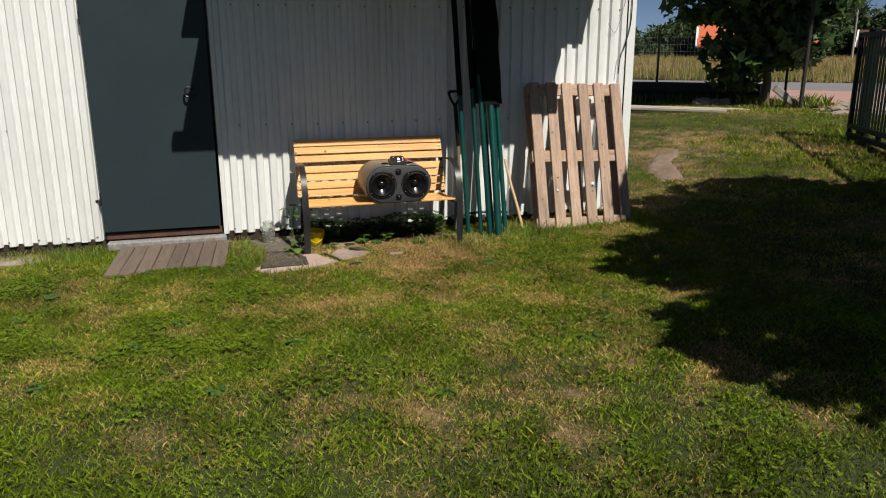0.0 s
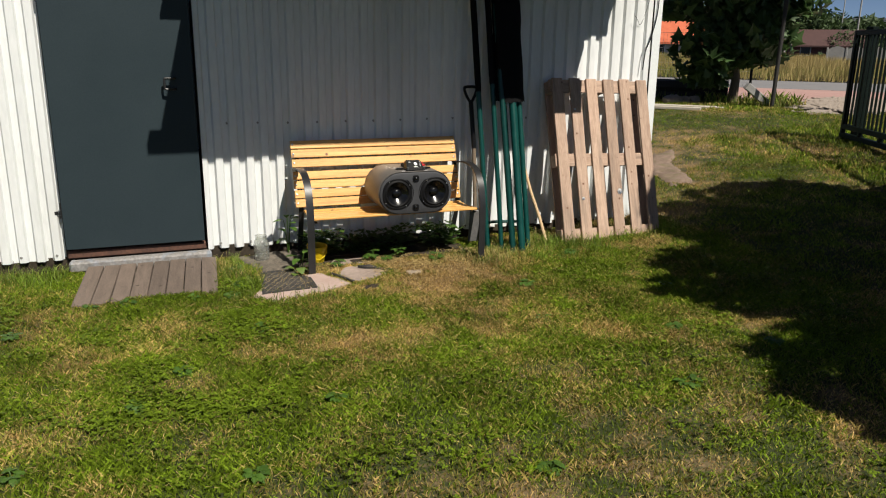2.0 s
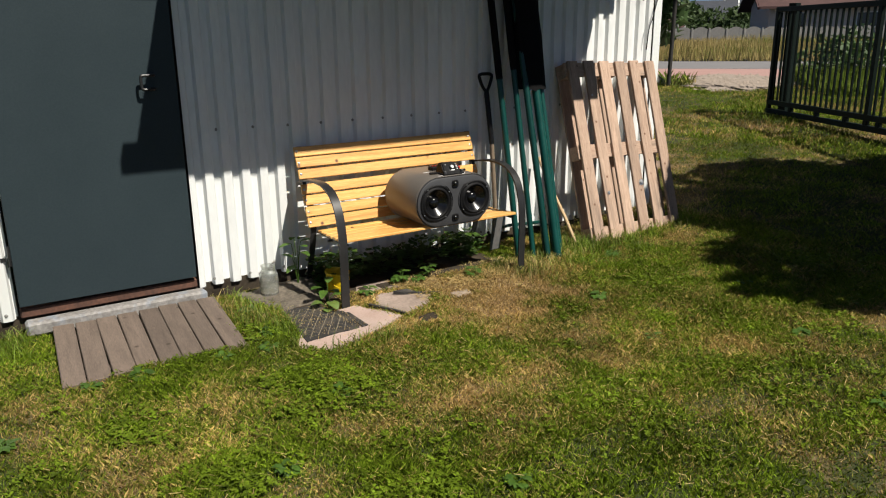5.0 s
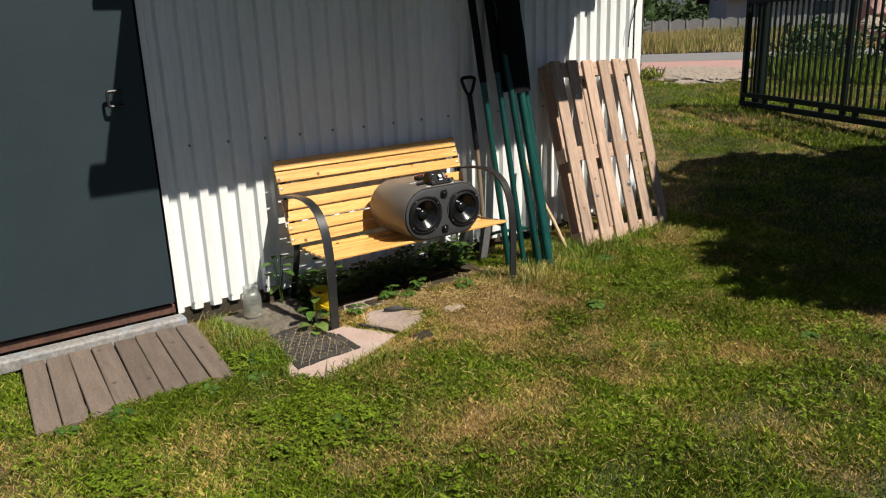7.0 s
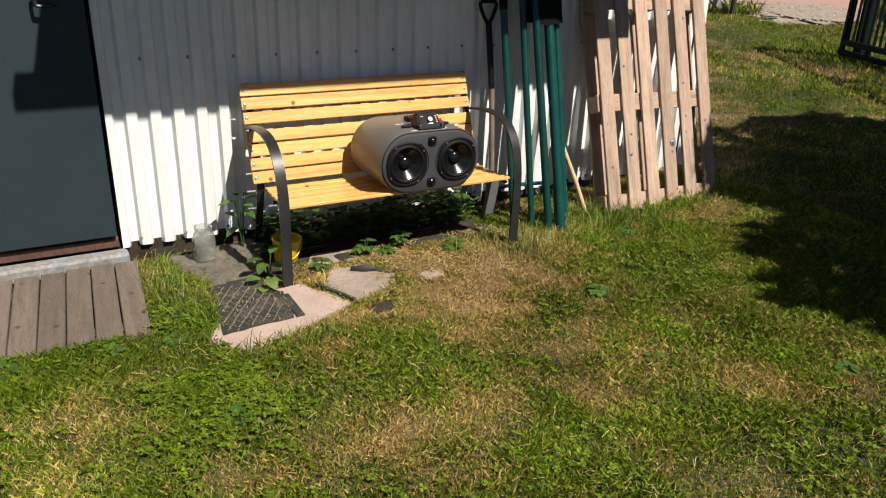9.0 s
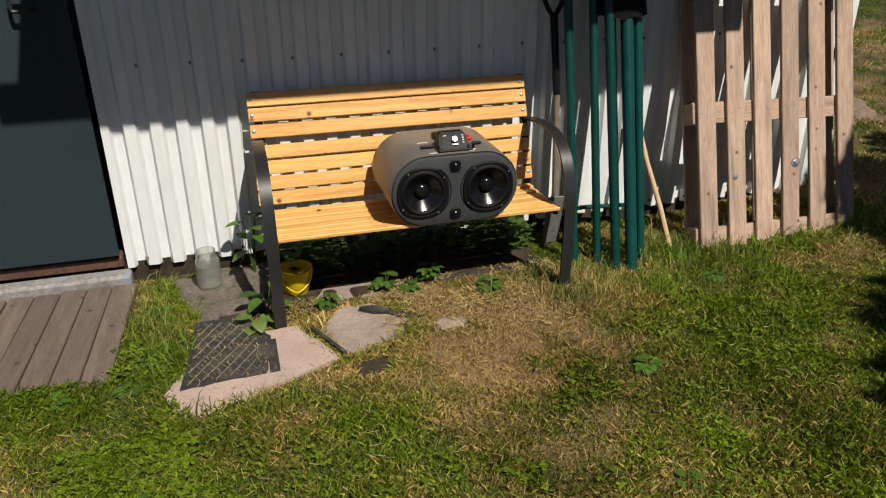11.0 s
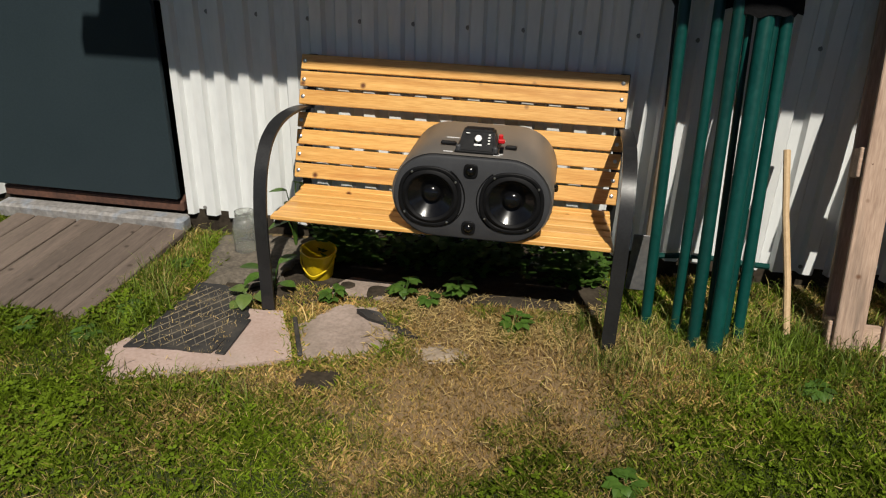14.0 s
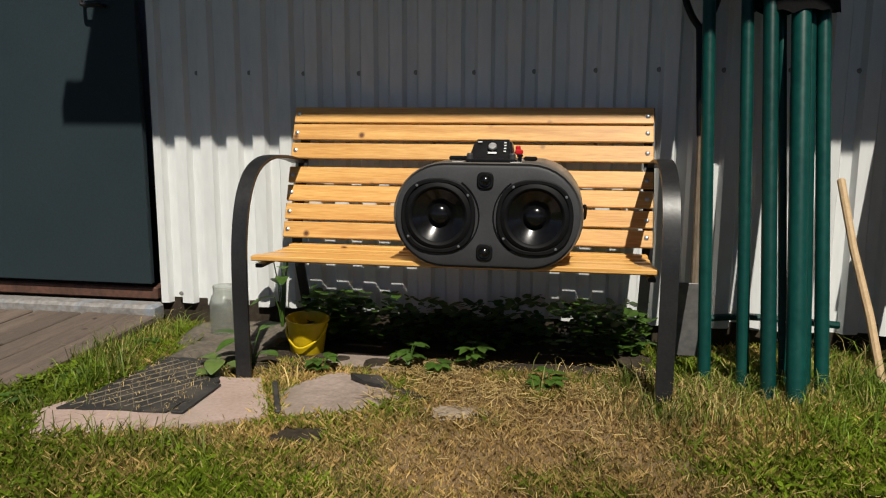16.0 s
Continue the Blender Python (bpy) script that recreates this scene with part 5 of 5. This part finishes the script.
leafy_tree("young_tree", "young tree with large lobed dark leaves by the drive", (10.6, 7.0, float(gz(10.6, 7.0)) - 0.05),
           [(0, 0, 0), (0.04, 0.0, 0.5), (-0.02, 0.03, 1.1), (0.05, 0, 1.8), (0, 0, 2.6)], [0.11, 0.085, 0.075, 0.06, 0.03],
           [((-0.9, -0.1, 1.05), (0.6, 0.7, 0.7)), ((-0.2, -0.1, 1.3), (0.8, 0.8, 0.6)), ((0.5, -0.1, 1.35), (0.65, 0.7, 0.65)), ((-1.6, 0.1, 1.95), (0.7, 0.6, 0.35)), ((-0.6, 0, 2.1), (1.0, 0.8, 0.6)),
            ((0.6, 0, 2.2), (1.0, 0.8, 0.6)), ((1.3, -0.1, 2.0), (0.55, 0.6, 0.4)), ((0, 0, 2.9), (1.2, 1.0, 0.6)), ((-0.75, -0.1, 0.6), (0.45, 0.5, 0.3))], 3000, 0.22, 2, M["tree_leaf"])
leafy_tree("yard_tree", "broad-crowned tree beside the lawn that shades it", (5.7, -4.5, 0.2),
           [(0, 0, 0), (0.05, 0, 0.9), (0, 0.05, 1.8), (0, 0, 2.5), (0, 0, 3.2)], [0.16, 0.14, 0.12, 0.09, 0.04],
           [((-0.7, 0.0, 2.9), (1.2, 1.1, 0.7)), ((0.5, 0.9, 2.9), (1.3, 1.1, 0.7)), ((0.5, -0.9, 2.9), (1.3, 1.2, 0.7)), ((1.3, 0.1, 3.1), (1.2, 1.2, 0.8)), ((-0.2, 0.2, 3.6), (1.3, 1.3, 0.6)), ((-1.5, -0.5, 2.7), (0.7, 0.8, 0.45)),
            ((-0.3, 1.6, 3.1), (0.9, 0.7, 0.5)), ((0.1, -1.6, 3.0), (1.0, 0.7, 0.5)), ((-2.1, -0.9, 2.7), (0.75, 0.8, 0.4)), ((-1.7, 0.5, 2.8), (0.75, 0.7, 0.4)), ((-1.0, 1.7, 2.9), (0.8, 0.7, 0.4)), ((-0.1, 2.2, 2.9), (0.8, 0.6, 0.4))],
           15500, 0.185, 7, M["tree_leaf"])
# stands out of view; added only to throw shade on the young tree
leafy_tree("unseen_shade_tree", "unseen tall tree added beyond the gate to shade the young one", (13.0, -0.9, 0.4),
           [(0, 0, 0), (0.05, 0, 3.0), (-0.1, 0.05, 6.0), (-0.2, 0.1, 9.0), (-0.3, 0.3, 11.5)], [0.24, 0.2, 0.16, 0.11, 0.05],
           [((-0.5, 1.2, 10.9), (1.3, 1.3, 0.9)), ((-1.3, 1.9, 10.6), (1.3, 1.2, 0.8))], 4200, 0.24, 9, M["tree_leaf"])

# ---- gate ----
G0, G1 = Vector((7.88, 1.90, 0)), Vector((5.12, -3.43, 0))
gdir = (G1 - G0).normalized()
gate_len = (G1 - G0).length
gz0 = 0.42
gate = thing("sliding_gate", "dark green steel sliding gate with upright bars", "gate", at=Matrix.Translation((G0.x, G0.y, 0)) @ pose(0, 0, 0, 0, 0, math.degrees(math.atan2(gdir.y, gdir.x))))
GB, GT = gz0 + 0.04, gz0 + 1.28
part("top_rail", boxmesh((gate_len / 2, 0, GT), (gate_len, 0.04, 0.06), 0.004), M["gate"], gate)
part("bottom_rail", boxmesh((gate_len / 2, 0, GB + 0.10), (gate_len, 0.05, 0.06), 0.004), M["gate"], gate)
part("track_rail", boxmesh((gate_len / 2, 0, GB - 0.01), (gate_len, 0.06, 0.06), 0.004), M["gate"], gate)
bar = finish(boxmesh((0, 0, 0), (0.022, 0.022, GT - GB - 0.13), 0.002), "bar", M["gate"])
stile = finish(boxmesh((0, 0, 0), (0.06, 0.045, GT - GB + 0.06), 0.004), "stile", M["gate"])
nbar = int(gate_len / 0.105)
for k in range(1, nbar):
    part("bar", bar, None, gate, at=pose(k * 0.105, 0, (GT + GB + 0.07) / 2))
for x in (0.03, 2.0, 4.0, gate_len - 0.03):
    part("stile", stile, None, gate, at=pose(x, 0, (GT + GB) / 2))
for x in (0.03, 0.55, 1.1, 1.65, 2.2, 3.0):
    part("rail_bracket", boxmesh((x, 0, GB + 0.045), (0.05, 0.05, 0.06), 0.003), M["gate"], gate)
gp_ob = thing("gate_post", "square dark steel guide post of the gate", "post", at=pose(7.86, 1.66, 0.36))
part("post_shaft", boxmesh((0, 0, 0.70), (0.10, 0.10, 1.42), 0.005), M["gate"], gp_ob)
kb = bmesh.new()
box(kb, (gate_len / 2, 0.0, 0.225), (gate_len + 0.2, 0.12, 0.14), bevel=0.01)
tagged(part("gate_footing", kb, M["concrete"], at=gate.matrix_basis.copy()), "pale concrete strip under the gate", "footing", kind="structure")

# ---- by the tree ----
bm = bmesh.new()
tube(bm, [(0, 0, -0.05), (0.02, 0, 0.9), (0.04, 0.0, 2.2)], 0.038, 10)
tagged(part("drive_post", bm, M["timber_dark"], at=pose(10.36, 5.67, 0.42), smooth=True), "dark round post beside the drive", "post")
bm = boxmesh((0, 0, 0), (0.68, 0.12, 0.13), 0.01)
tagged(part("leaning_block", bm, M["concrete"], at=pose(10.36, 6.02, 0.64, 10, 36, -12)), "pale concrete post piece leaning by the tree", "block")
for i, (x, y, z, ln, a) in enumerate([(8.05, 6.9, 0.455, 3.2, -44), (8.3, 6.55, 0.45, 2.6, -43), (7.9, 6.5, 0.45, 2.4, -46)]):
    tagged(part("pale_plank", boxmesh((0, 0, 0), (ln, 0.14, 0.05), 0.006), M["timber_pale"], at=pose(x, y, z + 0.01, 0, 0, a)), "grey weathered plank lying on the ground", "plank", "planks by the fence")
for i in range(6):
    bm = bmesh.new()
    tube(bm, [(-1.9, 0, 0), (0, 0.02, 0.0), (1.9, 0, 0)], [0.115, 0.12, 0.105], 10)
    tagged(part("dark_log", bm, M["timber_dark"], at=pose(9.35 + 0.20 * (i % 3) , 8.6 + 0.22 * (i % 3), 0.53 + 0.2 * (i // 3), 0, 0, -44 + random.uniform(-2, 2)), smooth=True), "dark tarred log in a low stack", "log", "stack of dark logs")
for i in range(9):
    bm = bmesh.new()
    bmesh.ops.create_icosphere(bm, subdivisions=2, radius=1.0)
    for v in bm.verts:
        v.co *= 1 + 0.35 * noise.noise(v.co * 1.7 + Vector((i, 0, 0)))
    s = random.uniform(0.06, 0.13)
    tagged(part("rubble_stone", bm, M["gravel"], at=pose(9.6 + random.uniform(-0.5, 0.4), 7.3 + random.uniform(-0.3, 0.3), 0.50, 0, 0, random.uniform(0, 180)) @ Matrix.Diagonal((s * 1.4, s, s * 0.8, 1))), "pale broken stone near the tree", "stone", "stones by the tree")

# ---- wire fence towards the drive ----
wf = thing("wire_fence", "wire mesh fence on thin dark posts", "fence")
FA, FB = Vector((5.5, 13.2, 0.45)), Vector((11.9, 7.95, 0.45))
for k in range(4):
    p = FA.lerp(FB, k / 3)
    bm = bmesh.new()
    tube(bm, [p + Vector((0, 0, -0.1)), p + Vector((0, 0, 1.55))], 0.028, 8)
    part("post", bm, M["gate"], wf)
for k in range(9):
    bm = bmesh.new()
    tube(bm, [FA + Vector((0, 0, 0.1 + 0.16 * k)), FB + Vector((0, 0, 0.1 + 0.16 * k))], 0.003, 4)
    part("wire", bm, M["galv"], wf)
bm = bmesh.new()
for k in range(110):
    p = FA.lerp(FB, k / 109)
    tube(bm, [p + Vector((0, 0, 0.08)), p + Vector((0, 0, 1.4))], 0.0022, 3)
tagged(part("mesh_wires", bm, M["galv"], wf), kind="stuff")

# ---- road and verge ----
NRM, TAN = Vector((0.76, 0.65, 0)).normalized(), Vector((-0.65, 0.76, 0)).normalized()


def strip(name, label, cat, d0, d1, z0, z1, material, half=160.0):
    bm = bmesh.new()
    n = 60
    rows = []
    for k in range(n + 1):
        s = -half + 2 * half * k / n
        rows.append([bm.verts.new(NRM * d + TAN * s + Vector((0, 0, z))) for d, z in ((d0 + 0.15 * math.sin(s), z0), (d1, z1))])
    for a, b in zip(rows, rows[1:]):
        bm.faces.new((a[0], a[1], b[1], b[0]))
    return tagged(part(name, bm, material), label, cat, kind="structure")


strip("road", "pale grey asphalt road past the yard", "road", 22.0, 29.0, 0.345, 0.335, M["asphalt"])
strip("pavement", "pinkish block paving along the road", "pavement", 13.6, 22.0, 0.475, 0.345, M["pavers"])
bm = bmesh.new()
pts = GRAVEL
rp = []
for (xa, ya), (xb, yb) in zip(pts, pts[1:] + pts[:1]):
    for s in (0, 0.2, 0.4, 0.6, 0.8):
        rp.append((xa + (xb - xa) * s + random.uniform(-0.25, 0.25), ya + (yb - ya) * s + random.uniform(-0.25, 0.25)))
prism(bm, rp, 0.40, 0.479)
tagged(part("gravel_patch", bm, M["gravel"]), "pale gravel where the drive meets the road", "gravel", kind="structure")


n = 1500
sxy = np.stack([rng.uniform(9.6, 15.0, n), rng.uniform(3.7, 7.9, n)], -1)
sxy = sxy[inside(sxy[:, 0] + rng.uniform(-0.3, 0.3, n), sxy[:, 1] + rng.uniform(-0.3, 0.3, n), GRAVEL)]
n = len(sxy)
c = np.concatenate([sxy, np.full((n, 1), 0.482)], 1)
r_ = (rng.uniform(0.1, 1, n) ** 3 * 0.05 + 0.008)[:, None]
off = np.array([(1, 0, 0), (0, 1, 0), (-1, 0, 0), (0, -1, 0), (0.1, 0.1, 0.7)])
V = (c[:, None, :] + off[None] * r_[:, None, :] * rng.uniform(0.6, 1.3, (n, 5, 1))).reshape(-1, 3)
k = np.arange(n)[:, None] * 5
tagged(new("gravel_stones", raw_mesh("gravel_stones", V, np.concatenate([k + np.array(t) for t in ((0, 1, 4), (1, 2, 4), (2, 3, 4), (3, 0, 4))]), M["gravel"])), "loose pale stones on the gravel", "stones", kind="stuff")


def rise(d):
    """The meadow climbs gently away from the road."""
    return np.clip((np.asarray(d, float) - 30) / 30, 0, 1) * 0.5


bm = bmesh.new()
rows = [[bm.verts.new(NRM * d + TAN * q + Vector((0, 0, 0.325 + float(rise(d))))) for q in range(-160, 161, 20)] for d in (29.1, 30, 40, 50, 60, 90, 200)]
for ra, rb in zip(rows, rows[1:]):
    for i in range(len(ra) - 1):
        bm.faces.new((ra[i], ra[i + 1], rb[i + 1], rb[i]))
tagged(part("meadow", bm, M["turf"]), "meadow climbing gently behind the road", "ground", kind="structure")


def tuftfield(name, label, d0, d1, s0, s1, n, h, w, material, dry, z=0.45):
    D, S = rng.uniform(d0, d1, n), rng.uniform(s0, s1, n)
    x, y = NRM.x * D + TAN.x * S, NRM.y * D + TAN.y * S
    hh = h * rng.uniform(0.5, 1.1, n) * (0.6 + 0.6 * soft_noise(x, y, 4.0, 31))
    a, b = rng.uniform(0, 6.28, n), rng.uniform(0, 6.28, n)
    base = np.stack([x, y, z + rise(D)], -1)
    side = np.stack([np.cos(a), np.sin(a), np.zeros(n)], -1) * w / 2
    tipp = base + np.stack([np.cos(b) * hh * 0.25, np.sin(b) * hh * 0.25, hh], -1)
    V = np.stack([base - side, base + side, tipp], 1).reshape(-1, 3)
    T = np.arange(n * 3).reshape(-1, 3)
    dr = dry + 0.5 * (soft_noise(x, y, 6.0, 33) - 0.5) + rng.uniform(-0.15, 0.15, n)
    return tagged(new(name, raw_mesh(name, V, T, material, np.repeat(dr, 3))), label, "grass", kind="stuff")


tuftfield("field_grass", "tall dry meadow grass across the road", 29.2, 62, -60, 60, 190000, 0.58, 0.035, M["tall"], 0.55, z=0.32)
tuftfield("roadside_grass", "short grass on the verge before the road", 12.0, 13.7, -1.5, 18, 2500, 0.2, 0.03, M["tall"], 0.2)
tuftfield("weeds_behind_gate", "tall green weeds behind the gate", 9.5, 15.0, -16, -4.8, 34000, 0.36, 0.03, M["tall"], 0.1)


def shrub(name, label, cat, c, rad, n, size, seed, material):
    r = np.random.default_rng(seed)
    q = r.normal(size=(n, 3))
    q = q / np.linalg.norm(q, axis=1)[:, None] * (r.random(n) ** 0.45)[:, None]
    lump = 1 + 0.35 * np.sin(q[:, 0] * 5 + seed) * np.cos(q[:, 1] * 4 + q[:, 2] * 5)
    p = np.array(c) + q * np.array(rad) * lump[:, None]
    u = r.normal(size=(n, 3)) * size
    v = r.normal(size=(n, 3)) * size
    V = np.stack([p - u * 0.5, p + u * 0.5, p + v], 1).reshape(-1, 3)
    ob = new(name, raw_mesh(name, V, np.arange(n * 3).reshape(-1, 3), material))
    return tagged(ob, label, cat)


for i, (x, y, rx, rz) in enumerate([(13.4, 3.9, 0.9, 0.55), (14.6, 2.2, 1.2, 0.9), (12.2, 1.5, 0.7, 0.5), (16.0, 0.6, 1.6, 1.1)]):
    shrub("shrub", "dark leafy shrub behind the gate", "shrub", (x, y, 0.45 + rz * 0.8), (rx, rx, rz), 1800, 0.06, 50 + i, M["tree_leaf"])
for i in range(26):
    bm = bmesh.new()
    bmesh.ops.create_icosphere(bm, subdivisions=2, radius=1.0)
    for v in bm.verts:
        v.co *= 1 + 0.4 * noise.noise(v.co * 1.5 + Vector((i * 3, 0, 0)))
    s = random.uniform(0.2, 0.45)
    part_mat = M["pavers"] if i % 3 else M["gravel"]
    tagged(part("rubble_block", bm, part_mat, at=pose(21 + random.uniform(-1.3, 1.3), 5.0 + random.uniform(-2.2, 1.2), 0.6 + random.uniform(0, 0.9), random.uniform(0, 90), random.uniform(0, 90), random.uniform(0, 90)) @ Matrix.Diagonal((s * 1.4, s, s * 0.8, 1))), "pinkish block in a rubble heap behind the gate", "rubble", "rubble heap")


# ---- far houses ----
def house(label, a, b, depth, eave, ridge, wall_m, roof_m, windows=(), overhang=0.6, cat="house", trim=None, base=0.0):
    """A gabled house whose front runs from a to b; its ridge lies along the front."""
    a, b = Vector((*a, 0)), Vector((*b, 0))
    d = (b - a).normalized()
    nrm = Vector((d.y, -d.x, 0))
    if nrm.dot(a) < 0:
        nrm = -nrm
    L = (b - a).length
    basis = Matrix(((d.x, nrm.x, 0, a.x), (d.y, nrm.y, 0, a.y), (0, 0, 1, base), (0, 0, 0, 1)))
    h = thing("house", label, cat, at=basis)
    bm = bmesh.new()
    pr = [(0, -0.5), (depth, -0.5), (depth, eave - 0.4), (depth / 2, ridge - 0.45), (0, eave - 0.4)]
    lo = [bm.verts.new((0, y, z)) for y, z in pr]
    hi = [bm.verts.new((L, y, z)) for y, z in pr]
    bm.faces.new(lo)
    bm.faces.new(hi[::-1])
    for k in range(5):
        bm.faces.new((lo[k], lo[(k + 1) % 5], hi[(k + 1) % 5], hi[k]))
    part("wall", bm, wall_m, h)
    slope = (ridge - eave) / (depth / 2)
    bm = bmesh.new()
    for s in (0, 1):
        y0, y1 = (-overhang, depth / 2) if s == 0 else (depth + overhang, depth / 2)
        z0, z1 = eave - 0.4 - slope * overhang, ridge - 0.4
        q = [(-overhang, y0, z0), (L + overhang, y0, z0), (L + overhang, y1, z1), (-overhang, y1, z1)]
        l2 = [bm.verts.new(p) for p in q]
        h2 = [bm.verts.new((p[0], p[1], p[2] + 0.18)) for p in q]
        bm.faces.new(l2)
        bm.faces.new(h2[::-1])
        for k in range(4):
            bm.faces.new((l2[k], l2[(k + 1) % 4], h2[(k + 1) % 4], h2[k]))
    part("roof", bm, roof_m, h)
    for gx_ in (-overhang - 0.02, L + overhang + 0.02):
        bm = bmesh.new()
        for s in (0, 1):
            y0 = -overhang if s == 0 else depth + overhang
            tube(bm, [(gx_, y0, eave - 0.35 - slope * overhang), (gx_, depth / 2, ridge - 0.28)], 0.13, 4)
        part("bargeboard", bm, trim or M["trim"], h, "dark bargeboard" if trim else "white bargeboard")
    for x, z, w, hh in windows:
        wnd = part("window", boxmesh((x, -0.03, z), (w + 0.16, 0.08, hh + 0.16)), M["trim"], h)
        part("pane", boxmesh((x, -0.08, z), (w, 0.04, hh)), M["pane"], wnd)
    return h


house("white-walled bungalow with a dark red-brown roof", (53.5, 33.1), (67.0, 19.0), 9, 4.5, 6.3, M["render"], M["roof_brown"], ((2.0, 2.9, 1.1, 1.0), (7.0, 2.9, 1.4, 1.0), (12.5, 2.9, 1.2, 1.0)), 0.9, trim=M["roof_brown"], base=-0.6)
house("low brown house with a white-edged gable roof", (70.0, 65.6), (75.4, 60.1), 7, 2.6, 4.2, M["brick"], M["roof_brown"], ((2, 1.5, 1.0, 1.0), (7, 1.5, 1.0, 1.0)))
house("house with an orange-red tiled roof far across the field", (39.7, 51.5), (46.5, 46.9), 6, 2.6, 4.1, M["render"], M["roof_red"], ((1.5, 1.4, 0.9, 0.9),))
house("dark-roofed house beyond the meadow", (82.0, 72.0), (90.0, 63.0), 8, 3.6, 6.0, M["render"], M["roof_dark"], ((3, 1.8, 1.2, 1.2),))
house("small white house at the wood's edge", (108.0, 78.0), (111.0, 74.5), 4, 6.2, 7.6, M["render"], M["roof_dark"], ((1.3, 5.0, 0.9, 0.9), (3.3, 5.0, 0.9, 0.9)), 0.4)

cf = thing("concrete_fence", "grey concrete panel fence with arched tops across the road", "fence")
CA, CB = Vector((42.5, 34.3, 0.30)), Vector((56.0, 16.5, 0.30))
cl = (CB - CA).length
ca = math.degrees(math.atan2((CB - CA).y, (CB - CA).x))
bm = bmesh.new()
prof = [(-0.55, 0), (0.55, 0)] + [(0.55 - 1.1 * k / 10, 1.3 + 0.22 * math.sin(math.pi * k / 10)) for k in range(11)]
f0 = [bm.verts.new((x, -0.03, z)) for x, z in prof]
f1 = [bm.verts.new((x, 0.03, z)) for x, z in prof]
bm.faces.new(f0)
bm.faces.new(f1[::-1])
for k in range(len(prof)):
    bm.faces.new((f0[k], f0[(k + 1) % len(prof)], f1[(k + 1) % len(prof)], f1[k]))
panel = finish(bm, "panel", M["concrete"])
cpost = finish(boxmesh((0, 0, 0.72), (0.12, 0.12, 1.44), 0.01), "post", M["concrete"])
for k in range(int(cl / 1.15)):
    q = CA.lerp(CB, (k + 0.5) * 1.15 / cl)
    part("panel", panel, None, cf, at=Matrix.Translation(q) @ pose(0, 0, 0, 0, 0, ca))
    q = CA.lerp(CB, k * 1.15 / cl)
    part("post", cpost, None, cf, at=Matrix.Translation(q) @ pose(0, 0, 0, 0, 0, ca))

for x, y, h in ((41.5, 37.1, 3.9), (81.0, 68.3, 9.5), (56, 44, 7.5)):
    lp = thing("utility_pole", "thin grey roadside lamp pole in the distance", "pole", at=pose(x, y, 0.4))
    bm = bmesh.new()
    tube(bm, [(0, 0, 0), (0, 0, h)], [0.09, 0.05], 8)
    part("mast", bm, M["concrete"], lp)
    bm = bmesh.new()
    tube(bm, [(0, 0, h - 0.05), (-0.5, 0.4, h + 0.05)], 0.035, 6)
    part("crossarm", bm, M["concrete"], lp)

# ---- far woods ----
wv = []
for i in range(84):
    s = -80 + 1.9 * i + random.uniform(-1.5, 1.5)
    d = random.uniform(100, 135)
    c = NRM * d + TAN * s
    hgt = random.uniform(4.2, 6.8) * (1 + 0.3 * math.sin(s * 0.09))
    n = 2600
    q = rng.normal(size=(n, 3))
    q = q / np.linalg.norm(q, axis=1)[:, None] * (rng.random(n) ** 0.4)[:, None]
    p = np.array((c.x, c.y, 0.1 + hgt * 0.5)) + q * np.array((3.0, 3.0, hgt * 0.52)) * rng.uniform(0.8, 1.2, (n, 1))
    u, v = rng.normal(size=(n, 3)) * 0.24, rng.normal(size=(n, 3)) * 0.24
    wv.append(np.stack([p - u, p + u, p + v], 1).reshape(-1, 3))
wv = np.concatenate(wv)
tagged(new("far_woods", raw_mesh("far_woods", wv, np.arange(len(wv)).reshape(-1, 3), M["wood_far"])), "line of green trees beyond the meadow", "woods", kind="stuff")
for i in range(16):
    s = random.uniform(-35, 45)
    c = NRM * random.uniform(84, 98) + TAN * s
    r0 = random.uniform(1.4, 2.4)
    shrub("field_bush", "rounded green bush at the meadow's edge", "bush", (c.x, c.y, 0.1 + r0 * 0.75), (r0 * 1.4, r0 * 1.4, r0), 1600, 0.17, 200 + i, M["wood_far"])
